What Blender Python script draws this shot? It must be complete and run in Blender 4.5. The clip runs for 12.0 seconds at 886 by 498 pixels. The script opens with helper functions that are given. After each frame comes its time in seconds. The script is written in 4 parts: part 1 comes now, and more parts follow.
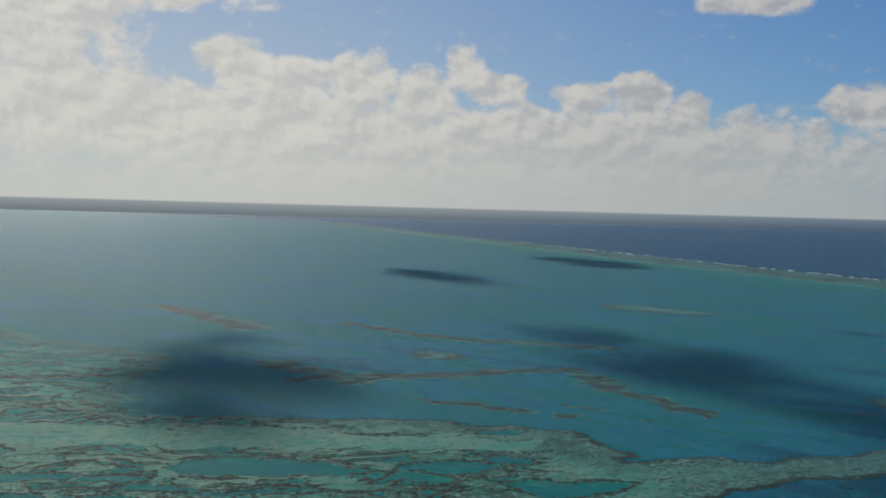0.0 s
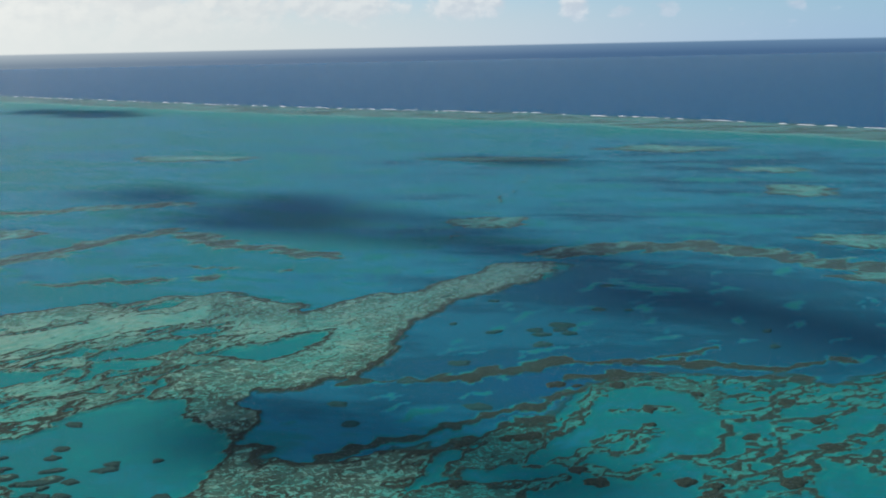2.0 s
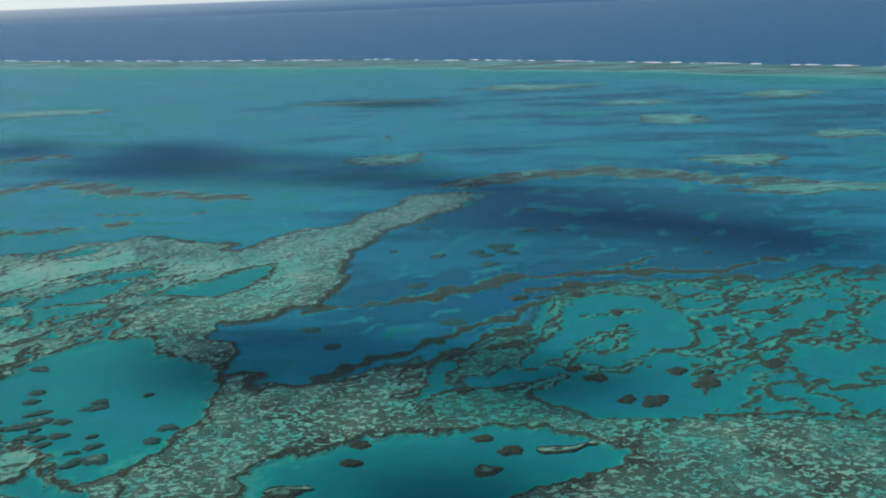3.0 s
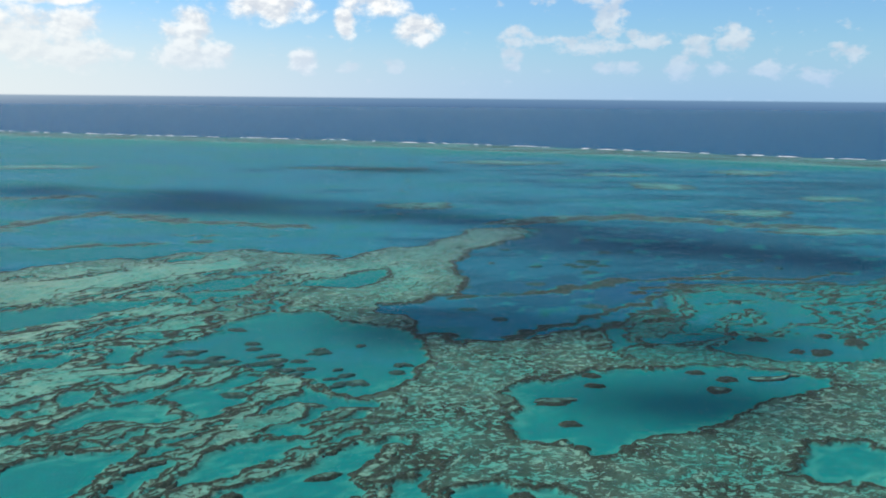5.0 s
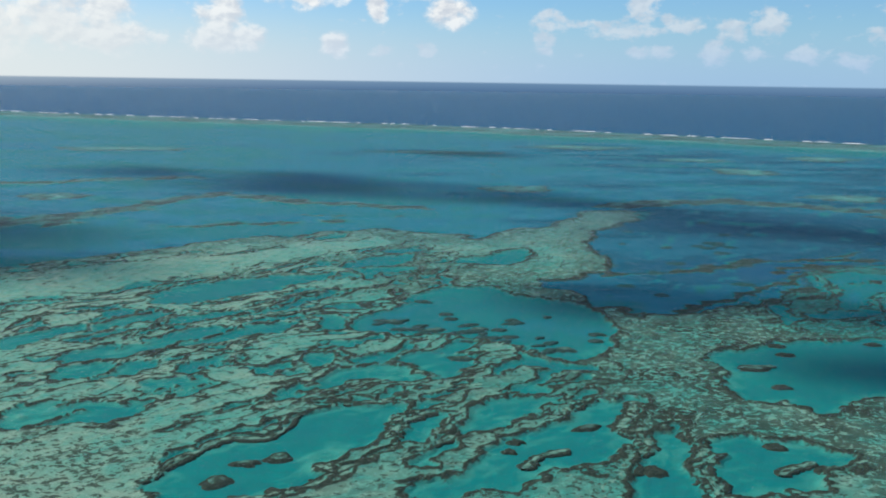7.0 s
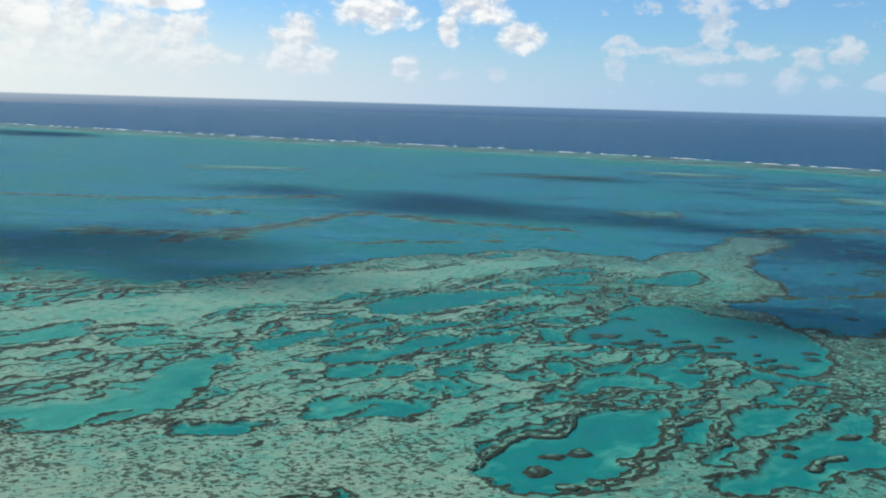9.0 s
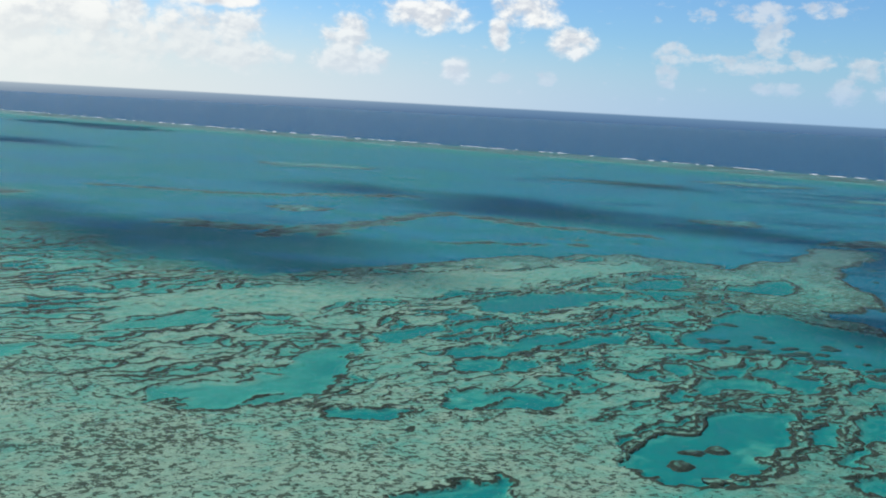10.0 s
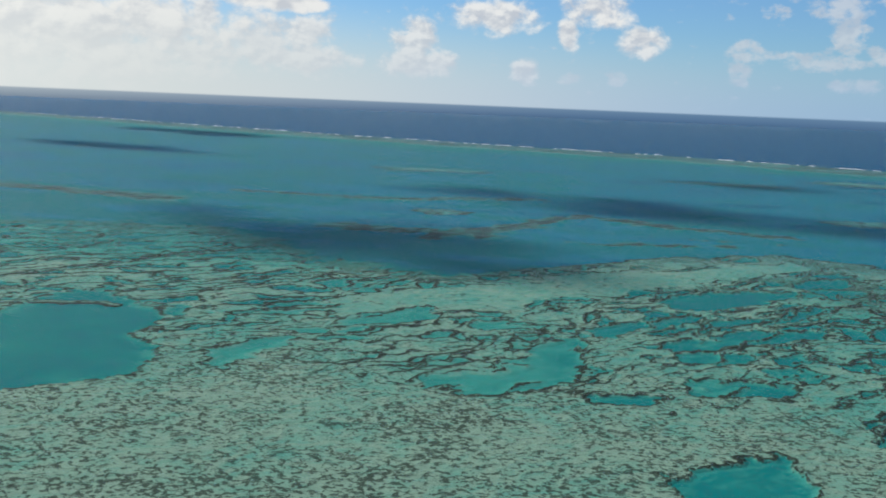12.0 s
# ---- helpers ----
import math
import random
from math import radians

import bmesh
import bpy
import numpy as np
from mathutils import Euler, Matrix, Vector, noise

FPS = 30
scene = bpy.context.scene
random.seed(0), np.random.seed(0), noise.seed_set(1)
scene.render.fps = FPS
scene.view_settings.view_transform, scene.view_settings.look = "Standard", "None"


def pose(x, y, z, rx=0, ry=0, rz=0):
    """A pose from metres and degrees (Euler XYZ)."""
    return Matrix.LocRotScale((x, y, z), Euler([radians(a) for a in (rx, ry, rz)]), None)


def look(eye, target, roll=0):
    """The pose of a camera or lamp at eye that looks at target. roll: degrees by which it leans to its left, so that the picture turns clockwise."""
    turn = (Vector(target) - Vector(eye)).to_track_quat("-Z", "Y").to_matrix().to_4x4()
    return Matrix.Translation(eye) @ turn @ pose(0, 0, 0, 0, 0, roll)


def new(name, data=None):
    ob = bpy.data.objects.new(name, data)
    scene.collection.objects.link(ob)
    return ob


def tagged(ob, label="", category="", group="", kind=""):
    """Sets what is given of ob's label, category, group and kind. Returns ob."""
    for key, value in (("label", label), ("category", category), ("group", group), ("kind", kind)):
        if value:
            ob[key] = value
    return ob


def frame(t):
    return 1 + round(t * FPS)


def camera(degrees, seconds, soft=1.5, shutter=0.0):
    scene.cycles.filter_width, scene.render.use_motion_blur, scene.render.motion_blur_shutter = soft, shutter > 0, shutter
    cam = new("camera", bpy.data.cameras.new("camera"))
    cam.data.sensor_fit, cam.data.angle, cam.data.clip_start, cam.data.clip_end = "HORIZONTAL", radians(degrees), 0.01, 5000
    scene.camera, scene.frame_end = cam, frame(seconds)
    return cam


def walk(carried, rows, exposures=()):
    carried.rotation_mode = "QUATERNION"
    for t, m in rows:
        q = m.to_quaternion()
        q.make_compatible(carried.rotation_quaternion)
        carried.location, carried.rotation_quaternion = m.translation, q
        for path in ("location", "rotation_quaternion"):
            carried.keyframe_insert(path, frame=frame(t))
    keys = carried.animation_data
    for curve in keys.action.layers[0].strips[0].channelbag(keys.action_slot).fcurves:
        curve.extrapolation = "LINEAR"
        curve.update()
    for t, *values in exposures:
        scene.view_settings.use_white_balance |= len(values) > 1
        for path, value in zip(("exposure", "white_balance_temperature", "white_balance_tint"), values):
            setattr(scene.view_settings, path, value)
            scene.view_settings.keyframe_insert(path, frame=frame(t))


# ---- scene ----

# ---- camera ----
cam = camera(47.66, 12.0, soft=1.9)
# seconds, x, y, height, heading to the left of +y, pitch, roll
PATH = [
    (0.0, 128.06, 66.93, 63.21, 44.88, -2.33, 1.53),
    (0.5, 117.09, 59.68, 66.07, 34.95, -3.46, 0.15),
    (1.0, 106.04, 51.86, 68.01, 25.19, -5.81, -0.67),
    (1.5, 95.15, 44.37, 69.55, 18.76, -6.64, -2.15),
    (2.0, 84.49, 38.14, 68.88, 14.47, -11.42, -1.15),
    (2.5, 73.35, 34.49, 66.66, 8.61, -14.06, -0.80),
    (2.7, 67.80, 33.20, 65.40, 6.91, -14.80, -1.66),
    (3.5, 42.30, 28.20, 56.60, 1.80, -11.90, -1.45),
    (4.3, 17.20, 22.10, 47.60, -2.60, -9.03, -1.16),
    (4.5, 13.39, 18.22, 47.57, -2.37, -9.01, -0.98),
    (5.0, 6.89, 5.24, 44.26, -0.96, -8.54, 0.53),
    (5.5, 0.00, 0.00, 45.00, -0.19, -9.99, 1.28),
    (6.0, -7.91, -2.58, 44.89, 0.09, -9.89, 2.01),
    (6.5, -15.48, -5.60, 44.83, -0.29, -10.32, 0.73),
    (7.0, -23.05, -8.91, 44.82, 0.77, -9.45, 0.82),
    (7.2, -26.19, -10.41, 44.83, 1.24, -9.35, 1.05),
    (8.8, -50.13, -21.15, 44.93, 4.24, -7.99, 1.77),
    (9.0, -52.92, -22.76, 44.93, 4.57, -8.19, 1.62),
    (9.5, -59.77, -26.87, 44.92, 6.17, -7.92, 1.83),
    (10.0, -66.84, -31.15, 44.86, 7.13, -8.16, 3.08),
    (10.5, -73.51, -35.37, 44.89, 8.37, -8.20, 2.76),
    (11.0, -80.37, -40.29, 45.11, 9.21, -8.37, 2.17),
    (11.5, -86.85, -45.67, 45.33, 10.23, -8.30, 2.67),
    (12.0, -93.76, -51.10, 45.57, 11.12, -8.22, 2.33),
]


def aim(x, y, z, yaw, pitch, roll):
    a, p = radians(yaw), radians(pitch)
    way = Vector((-math.sin(a) * math.cos(p), math.cos(a) * math.cos(p), math.sin(p)))
    eye = Vector((x, y, z))
    return look(eye, eye + way, roll)


walk(cam, [(t, aim(*row)) for t, *row in PATH],
     exposures=[(0.0, -0.78), (0.5, -0.76), (1.0, -0.44), (1.5, -0.24), (2.0, 0.02), (2.5, 0.20), (4.5, 0.22), (5.0, 0.30),
                (5.5, 0.14), (6.5, 0.14), (7.0, 0.18), (9.5, 0.22), (10.5, 0.12), (12.0, -0.04)])

# ---- node helper ----


class Nodes:
    """Short hand for building a node tree."""

    def __init__(self, tree):
        self.tree = tree
        tree.nodes.clear()

    def add(self, kind, **props):
        node = self.tree.nodes.new(kind)
        for key, value in props.items():
            setattr(node, key, value)
        return node

    def put(self, socket, value):
        if isinstance(value, bpy.types.NodeSocket):
            self.tree.links.new(value, socket)
        elif value is not None:
            if socket.type == "RGBA" and len(value) == 3:
                value = (*value, 1.0)
            socket.default_value = value

    def math(self, op, a, b=None, c=None, clamp=False):
        node = self.add("ShaderNodeMath", operation=op, use_clamp=clamp)
        for socket, value in zip(node.inputs, (a, b, c)):
            self.put(socket, value)
        return node.outputs[0]

    def ramp(self, value, lo, hi, a=0.0, b=1.0, smooth=True):
        node = self.add("ShaderNodeMapRange", interpolation_type="SMOOTHSTEP" if smooth else "LINEAR")
        for key, v in zip(("Value", "From Min", "From Max", "To Min", "To Max"), (value, lo, hi, a, b)):
            self.put(node.inputs[key], v)
        return node.outputs[0]

    def mix(self, fac, a, b, blend="MIX"):
        node = self.add("ShaderNodeMix", data_type="RGBA", blend_type=blend)
        self.put(node.inputs[0], fac)
        self.put(node.inputs[6], a)
        self.put(node.inputs[7], b)
        return node.outputs[2]

    def noise(self, vector, scale, detail=4.0, rough=0.55, distort=0.0):
        node = self.add("ShaderNodeTexNoise")
        self.put(node.inputs["Vector"], vector)
        for key, v in (("Scale", scale), ("Detail", detail), ("Roughness", rough), ("Distortion", distort)):
            node.inputs[key].default_value = v
        return node.outputs[0]

    def vector(self, x, y, z=0.0):
        node = self.add("ShaderNodeCombineXYZ")
        for socket, v in zip(node.inputs, (x, y, z)):
            self.put(socket, v)
        return node.outputs[0]

    def split(self, vector):
        node = self.add("ShaderNodeSeparateXYZ")
        self.put(node.inputs[0], vector)
        return node.outputs

    def colours(self, value, stops, mode="LINEAR"):
        node = self.add("ShaderNodeValToRGB")
        node.color_ramp.interpolation = mode
        e = node.color_ramp.elements
        while len(e) < len(stops):
            e.new(0.5)
        for item, (pos, col) in zip(e, stops):
            item.position, item.color = pos, (*col, 1.0)
        self.put(node.inputs[0], value)
        return node.outputs[0]

    def bump(self, height, strength, distance):
        node = self.add("ShaderNodeBump")
        node.inputs["Strength"].default_value, node.inputs["Distance"].default_value = strength, distance
        self.put(node.inputs["Height"], height)
        return node.outputs[0]


# ---- sky, clouds of the backdrop, sun ----
SUN_LEFT, SUN_HIGH = 68.0, 44.0          # degrees to the left of +y, degrees up
SUN_WAY = Vector((-math.sin(radians(SUN_LEFT)) * math.cos(radians(SUN_HIGH)),
                  math.cos(radians(SUN_LEFT)) * math.cos(radians(SUN_HIGH)), math.sin(radians(SUN_HIGH))))
# cumulus of the backdrop: degrees to the left, degrees up, half width, half height
CUMULUS = [
    (27.6, 3.8, 2.8, 2.1), (32.5, 3.0, 4.0, 2.2), (24.6, 3.9, 0.9, 1.4), (21.6, 3.2, 2.0, 1.0), (19.2, 3.6, 1.6, 1.0), (19.5, 2.2, 3.2, 1.0),
    (27.0, 2.0, 4.5, 1.2), (13.1, 3.4, 1.4, 1.2), (13.0, 2.2, 2.2, 0.9), (8.9, 4.9, 2.6, 1.0), (3.0, 5.3, 2.0, 1.1), (4.6, 4.1, 0.6, 1.0),
    (0.6, 3.7, 1.3, 0.9), (6.9, 1.9, 0.9, 0.8), (36.0, 3.6, 4.0, 2.2),
]
WISPS = [
    (1.8, 1.8, 0.6, 0.4), (4.2, 1.7, 0.8, 0.4), (-5.0, 3.3, 1.1, 0.7), (-4.7, 2.4, 0.6, 0.7), (-10.1, 4.2, 0.9, 1.2), (-9.2, 3.0, 2.6, 0.5),
    (-12.2, 3.4, 1.4, 0.5), (-6.3, 5.5, 0.8, 0.4), (-9.5, 5.6, 1.6, 0.6), (-12.6, 6.0, 1.2, 0.4), (-13.9, 1.8, 0.9, 0.7), (-10.6, 1.7, 1.3, 0.4),
    (-15.9, 1.7, 0.6, 0.4), (-14.8, 2.9, 0.9, 0.6), (-16.7, 3.2, 1.0, 0.8), (-18.7, 1.7, 1.0, 0.5), (-22.5, 2.5, 1.0, 0.6), (-21.0, 1.4, 1.2, 0.4),
]
BANK = [
    (68, 9.5, 6.0, 4.5), (66, 5.0, 7.0, 2.8), (56.7, 7.6, 2.4, 1.6), (53.3, 6.8, 2.6, 1.6), (49.6, 7.0, 2.4, 1.9), (44.0, 8.0, 1.2, 1.6),
    (42.4, 6.7, 2.0, 1.1), (46.0, 6.2, 2.2, 2.0), (52.0, 4.4, 8.0, 1.9), (37.0, 6.4, 2.2, 1.0), (34.0, 6.3, 2.0, 1.5), (31.3, 5.5, 1.4, 1.2),
    (37.0, 4.2, 7.0, 1.7), (27.6, 4.2, 1.8, 1.3), (22.6, 6.0, 1.9, 1.3), (20.0, 5.2, 2.0, 0.6), (15.4, 8.7, 3.6, 1.6), (28.0, 11.6, 3.0, 1.0),
    (62.0, 11.8, 7.0, 1.6), (60.0, 5.0, 5.0, 2.0), (44.0, 3.0, 24.0, 3.2),
]
world = bpy.data.worlds.new("World")
scene.world = world
world.use_nodes = True
n = Nodes(world.node_tree)
sky = n.add("ShaderNodeTexSky", sky_type="NISHITA", sun_disc=False, sun_elevation=radians(SUN_HIGH),
            sun_rotation=radians(-SUN_LEFT), altitude=60.0, air_density=1.0, dust_density=0.25, ozone_density=3.0)
way = n.split(n.add("ShaderNodeTexCoord").outputs["Generated"])
left = n.math("MULTIPLY", n.math("ARCTAN2", n.math("MULTIPLY", way[0], -1.0), way[1]), 57.2958)
high = n.math("MULTIPLY", n.math("ARCSINE", way[2]), 57.2958)


def puffs(rows):
    cover = -1.0
    for u, v, ru, rv in rows:
        du = n.math("DIVIDE", n.math("SUBTRACT", left, float(u)), float(ru))
        dv = n.math("DIVIDE", n.math("SUBTRACT", high, float(v)), float(rv))
        r2 = n.math("MULTIPLY_ADD", du, du, n.math("MULTIPLY", dv, dv))
        cover = n.math("SMOOTH_MAX", cover, n.math("SUBTRACT", 1.0, r2), 0.35)
    return cover


def heap(rows, across, up, lo, hi, force):
    """Cover and light of a family of clouds with billows of a given fineness."""
    spot = n.vector(n.math("MULTIPLY", left, across), n.math("MULTIPLY", high, up), 3.7)
    spot_up = n.vector(n.math("MULTIPLY_ADD", left, across, 0.16), n.math("MULTIPLY_ADD", high, up, 0.26), 3.7)
    billow, billow_up = n.noise(spot, 1.0, 7.0, 0.56, 0.15), n.noise(spot_up, 1.0, 4.0, 0.5, 0.15)
    body = n.ramp(n.math("MULTIPLY_ADD", n.math("SUBTRACT", billow, 0.5), force, puffs(rows)), lo, hi)
    return body, n.ramp(n.math("SUBTRACT", billow, billow_up), -0.15, 0.13)


bank, bank_lit = heap(BANK, 0.46, 0.62, -0.25, 0.50, 3.0)
fair, fair_lit = heap(CUMULUS, 0.75, 1.05, -0.45, 0.80, 3.9)
wisp, wisp_lit = heap(WISPS, 1.1, 1.7, -0.5, 1.15, 6.0)
density = n.math("MAXIMUM", n.math("MAXIMUM", n.math("MULTIPLY", bank, 0.94), n.math("MULTIPLY", fair, 0.88)), n.math("MULTIPLY", wisp, 0.60))
lit = n.mix(bank, fair_lit, bank_lit)
whole = n.math("MAXIMUM", bank, fair)
cloud_tone = n.mix(n.math("MULTIPLY", lit, n.ramp(whole, 0.0, 0.6, 0.45, 1.0)), (0.58, 0.60, 0.64), (0.90, 0.885, 0.85))
sunward = n.ramp(left, 22.0, 62.0)
cloud_tone = n.mix(sunward, cloud_tone, n.mix(1.0, cloud_tone, (1.50, 1.44, 1.34), "MULTIPLY"))
# the whitish band of far moisture over the horizon, thicker towards the sun
moist_top = n.ramp(left, -15.0, 50.0, 4.2, 8.5)
moist = n.math("MULTIPLY", n.ramp(n.math("DIVIDE", high, moist_top), 0.0, 1.0, 1.0, 0.0), n.ramp(left, -30.0, 30.0, 0.66, 0.95))
veil = n.math("MULTIPLY", n.ramp(left, 14.0, 66.0, 0.0, 0.66), n.ramp(high, 0.0, 30.0, 1.0, 0.0))
moist = n.math("MAXIMUM", moist, veil)
moist_tone = n.mix(n.ramp(left, -20.0, 30.0), (0.29, 0.48, 0.75), (0.68, 0.73, 0.735))
moist_tone = n.mix(sunward, moist_tone, (0.93, 0.95, 0.90))
# outside the view the fair-weather sky goes on with scattered cloud
scatter = n.math("MULTIPLY", n.ramp(n.noise(n.add("ShaderNodeTexCoord").outputs["Generated"], 3.0, 6.0, 0.6), 0.44, 0.58), n.ramp(high, 12.5, 20.0))
density = n.math("MAXIMUM", density, n.math("MULTIPLY", scatter, 0.9))
bg_sky = n.add("ShaderNodeBackground")
n.put(bg_sky.inputs[0], n.mix(1.0, sky.outputs[0], (0.68, 1.00, 1.34), "MULTIPLY"))
bg_sky.inputs[1].default_value = 0.083
bg_moist = n.add("ShaderNodeBackground")
n.put(bg_moist.inputs[0], moist_tone)
bg_cloud = n.add("ShaderNodeBackground")
n.put(bg_cloud.inputs[0], cloud_tone)
# backdrop sea under the horizon, haze painted in: paler far off and sunward
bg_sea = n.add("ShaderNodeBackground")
hazy_sea_far = n.mix(n.ramp(left, -5.0, 60.0), (0.13, 0.235, 0.375), (0.50, 0.55, 0.57))
hazy_sea_near = n.mix(n.ramp(left, 0.0, 65.0), (0.068, 0.142, 0.265), (0.28, 0.34, 0.38))
n.put(bg_sea.inputs[0], n.mix(n.ramp(high, -0.56, 0.0, smooth=False), hazy_sea_near, hazy_sea_far))


def blend(fac, a, b):
    node = n.add("ShaderNodeMixShader")
    n.put(node.inputs[0], fac)
    n.tree.links.new(a, node.inputs[1])
    n.tree.links.new(b, node.inputs[2])
    return node.outputs[0]


air = blend(density, bg_sky.outputs[0], bg_cloud.outputs[0])
air = blend(moist, air, bg_moist.outputs[0])
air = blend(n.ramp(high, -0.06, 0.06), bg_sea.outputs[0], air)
n.tree.links.new(air, n.add("ShaderNodeOutputWorld").inputs[0])

sun = new("sun", bpy.data.lights.new("sun", "SUN"))
sun.data.energy, sun.data.angle, sun.data.color = 3.4, radians(2.2), (1.0, 0.95, 0.88)
sun.matrix_world = look((0, 0, 900), Vector((0, 0, 900)) - SUN_WAY)

# ---- materials ----


def material(name):
    m = bpy.data.materials.new(name)
    m.use_nodes = True
    return m, Nodes(m.node_tree)


def attribute(n, name):
    return n.add("ShaderNodeAttribute", attribute_name=name).outputs["Fac"]


# sea floor: sand and coral seen through clear water whose tint follows the depth of water
seabed_mat, n = material("sea_floor")
place = n.add("ShaderNodeNewGeometry").outputs["Position"]
deep = attribute(n, "depth")
coral = attribute(n, "coral")
grain = n.noise(place, 0.9, 6.0, 0.65)
fine = n.noise(place, 3.2, 4.0, 0.6)
broad = n.noise(place, 0.045, 5.0, 0.6)
speck = attribute(n, "speck")
turned = n.add("ShaderNodeMapping")
turned.inputs["Rotation"].default_value = (0, 0, radians(-50))
turned.inputs["Scale"].default_value = (0.78, 1.0, 1.0)
n.put(turned.inputs["Vector"], place)
dots = n.noise(turned.outputs[0], 1.45, 3.0, 0.55)
tint = n.colours(n.math("POWER", n.math("DIVIDE", n.math("ADD", deep, n.math("MULTIPLY", n.math("SUBTRACT", broad, 0.5), n.math("MULTIPLY", deep, 0.5))), 40.0, clamp=True), 0.5), [
    (0.0, (0.292, 0.405, 0.303)), (0.10, (0.185, 0.385, 0.292)), (0.17, (0.050, 0.335, 0.272)), (0.26, (0.003, 0.224, 0.212)),
    (0.32, (0.004, 0.184, 0.198)), (0.40, (0.008, 0.205, 0.290)), (0.50, (0.006, 0.165, 0.250)), (0.62, (0.003, 0.100, 0.158)), (1.0, (0.002, 0.096, 0.205))])
# distance haze painted into the shallow patch reefs of the outer lagoon, growing with y
far_haze = n.math("MULTIPLY", n.ramp(n.split(place)[1], 215.0, 360.0), n.ramp(deep, 3.0, 1.0, 0.0, 0.62))
tint = n.mix(far_haze, tint, (0.14, 0.310, 0.305))
sand = n.mix(n.math("MULTIPLY", n.ramp(n.math("MULTIPLY_ADD", fine, 0.5, n.math("MULTIPLY", grain, 0.5)), 0.33, 0.66), 0.58), tint, n.mix(0.5, tint, (0.05, 0.09, 0.075)))
coral_tone = n.mix(n.ramp(fine, 0.3, 0.7), (0.015, 0.030, 0.025), (0.058, 0.080, 0.061))
coral_tone = n.mix(n.ramp(deep, 0.8, 4.5, 0.0, 0.8), coral_tone, n.mix(0.55, tint, (0.02, 0.04, 0.05)))
# the same painted haze pales the coral out there
coral_tone = n.mix(far_haze, coral_tone, (0.055, 0.115, 0.115))
edgy = n.math("MULTIPLY", n.math("SUBTRACT", grain, 0.5), 0.9)
mask = n.ramp(n.math("ADD", n.math("ADD", coral, edgy), n.math("MULTIPLY", n.math("SUBTRACT", fine, 0.5), 0.35)), 0.30, 0.68)
spots = n.ramp(n.math("MULTIPLY_ADD", speck, 0.20, n.math("ADD", dots, n.math("MULTIPLY", edgy, 0.10))), 0.72, 0.775)
cell = n.noise(turned.outputs[0], 0.95, 2.5, 0.55, 0.8)
mat_of_coral = n.math("MULTIPLY", attribute(n, "dense"), n.ramp(cell, 0.545, 0.515))
mask = n.math("MAXIMUM", n.math("MAXIMUM", mask, n.math("MULTIPLY", spots, 0.86)), n.math("MULTIPLY", mat_of_coral, 0.95))
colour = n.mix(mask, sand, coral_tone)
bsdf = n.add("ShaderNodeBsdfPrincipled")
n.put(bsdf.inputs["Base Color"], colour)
bsdf.inputs["Roughness"].default_value = 0.9
bsdf.inputs["Specular IOR Level"].default_value = 0.0
n.put(bsdf.inputs["Normal"], n.bump(n.math("ADD", grain, fine), 0.5, 0.25))
n.tree.links.new(bsdf.outputs[0], n.add("ShaderNodeOutputMaterial").inputs[0])

# water surface: clear, with a soft sheen of sky and sun on small waves
water_mat, n = material("sea_surface")
place = n.add("ShaderNodeNewGeometry").outputs["Position"]
ripple = n.math("ADD", n.noise(place, 1.4, 4.0, 0.6), n.math("MULTIPLY", n.noise(place, 0.22, 3.0, 0.5), 2.0))
normal = n.bump(ripple, 0.6, 0.35)
gloss = n.add("ShaderNodeBsdfGlossy")
gloss.inputs["Roughness"].default_value = 0.40
n.put(gloss.inputs["Normal"], normal)
clear = n.add("ShaderNodeBsdfTransparent")
fres = n.add("ShaderNodeFresnel")
fres.inputs[0].default_value = 1.33
n.put(fres.inputs["Normal"], normal)
sheen = n.math("ADD", n.math("MULTIPLY", fres.outputs[0], 0.07), n.math("MULTIPLY", n.math("POWER", fres.outputs[0], 5.0), 0.34))
mixer = n.add("ShaderNodeMixShader")
n.put(mixer.inputs[0], sheen)
n.tree.links.new(clear.outputs[0], mixer.inputs[1])
n.tree.links.new(gloss.outputs[0], mixer.inputs[2])
n.tree.links.new(mixer.outputs[0], n.add("ShaderNodeOutputMaterial").inputs[0])

foam_mat, n = material("surf_foam")
place = n.add("ShaderNodeNewGeometry").outputs["Position"]
bsdf = n.add("ShaderNodeBsdfPrincipled")
n.put(bsdf.inputs["Base Color"], n.mix(n.noise(place, 0.4, 5.0), (0.62, 0.70, 0.72), (0.86, 0.87, 0.86)))
bsdf.inputs["Roughness"].default_value = 0.8
n.tree.links.new(bsdf.outputs[0], n.add("ShaderNodeOutputMaterial").inputs[0])

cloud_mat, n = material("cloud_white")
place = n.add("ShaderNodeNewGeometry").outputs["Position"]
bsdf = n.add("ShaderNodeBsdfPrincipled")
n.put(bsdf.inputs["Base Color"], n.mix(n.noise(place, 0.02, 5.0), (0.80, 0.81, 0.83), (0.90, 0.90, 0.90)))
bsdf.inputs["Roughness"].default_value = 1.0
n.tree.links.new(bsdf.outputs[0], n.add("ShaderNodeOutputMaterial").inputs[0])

# ---- fields of the reef, in metres ----


COMPASS = np.arange(4096) * (2.0 * math.pi / 4096)
EASTING, NORTHING = np.cos(COMPASS).astype(np.float32), np.sin(COMPASS).astype(np.float32)


def lattice(ix, iy, seed):
    h = ix * np.uint32(374761393) + iy * np.uint32(668265263) + np.uint32((seed * 982451653) & 0xFFFFFFFF)
    h = (h ^ (h >> np.uint32(13))) * np.uint32(1274126177)
    return (h ^ (h >> np.uint32(16))) >> np.uint32(20)


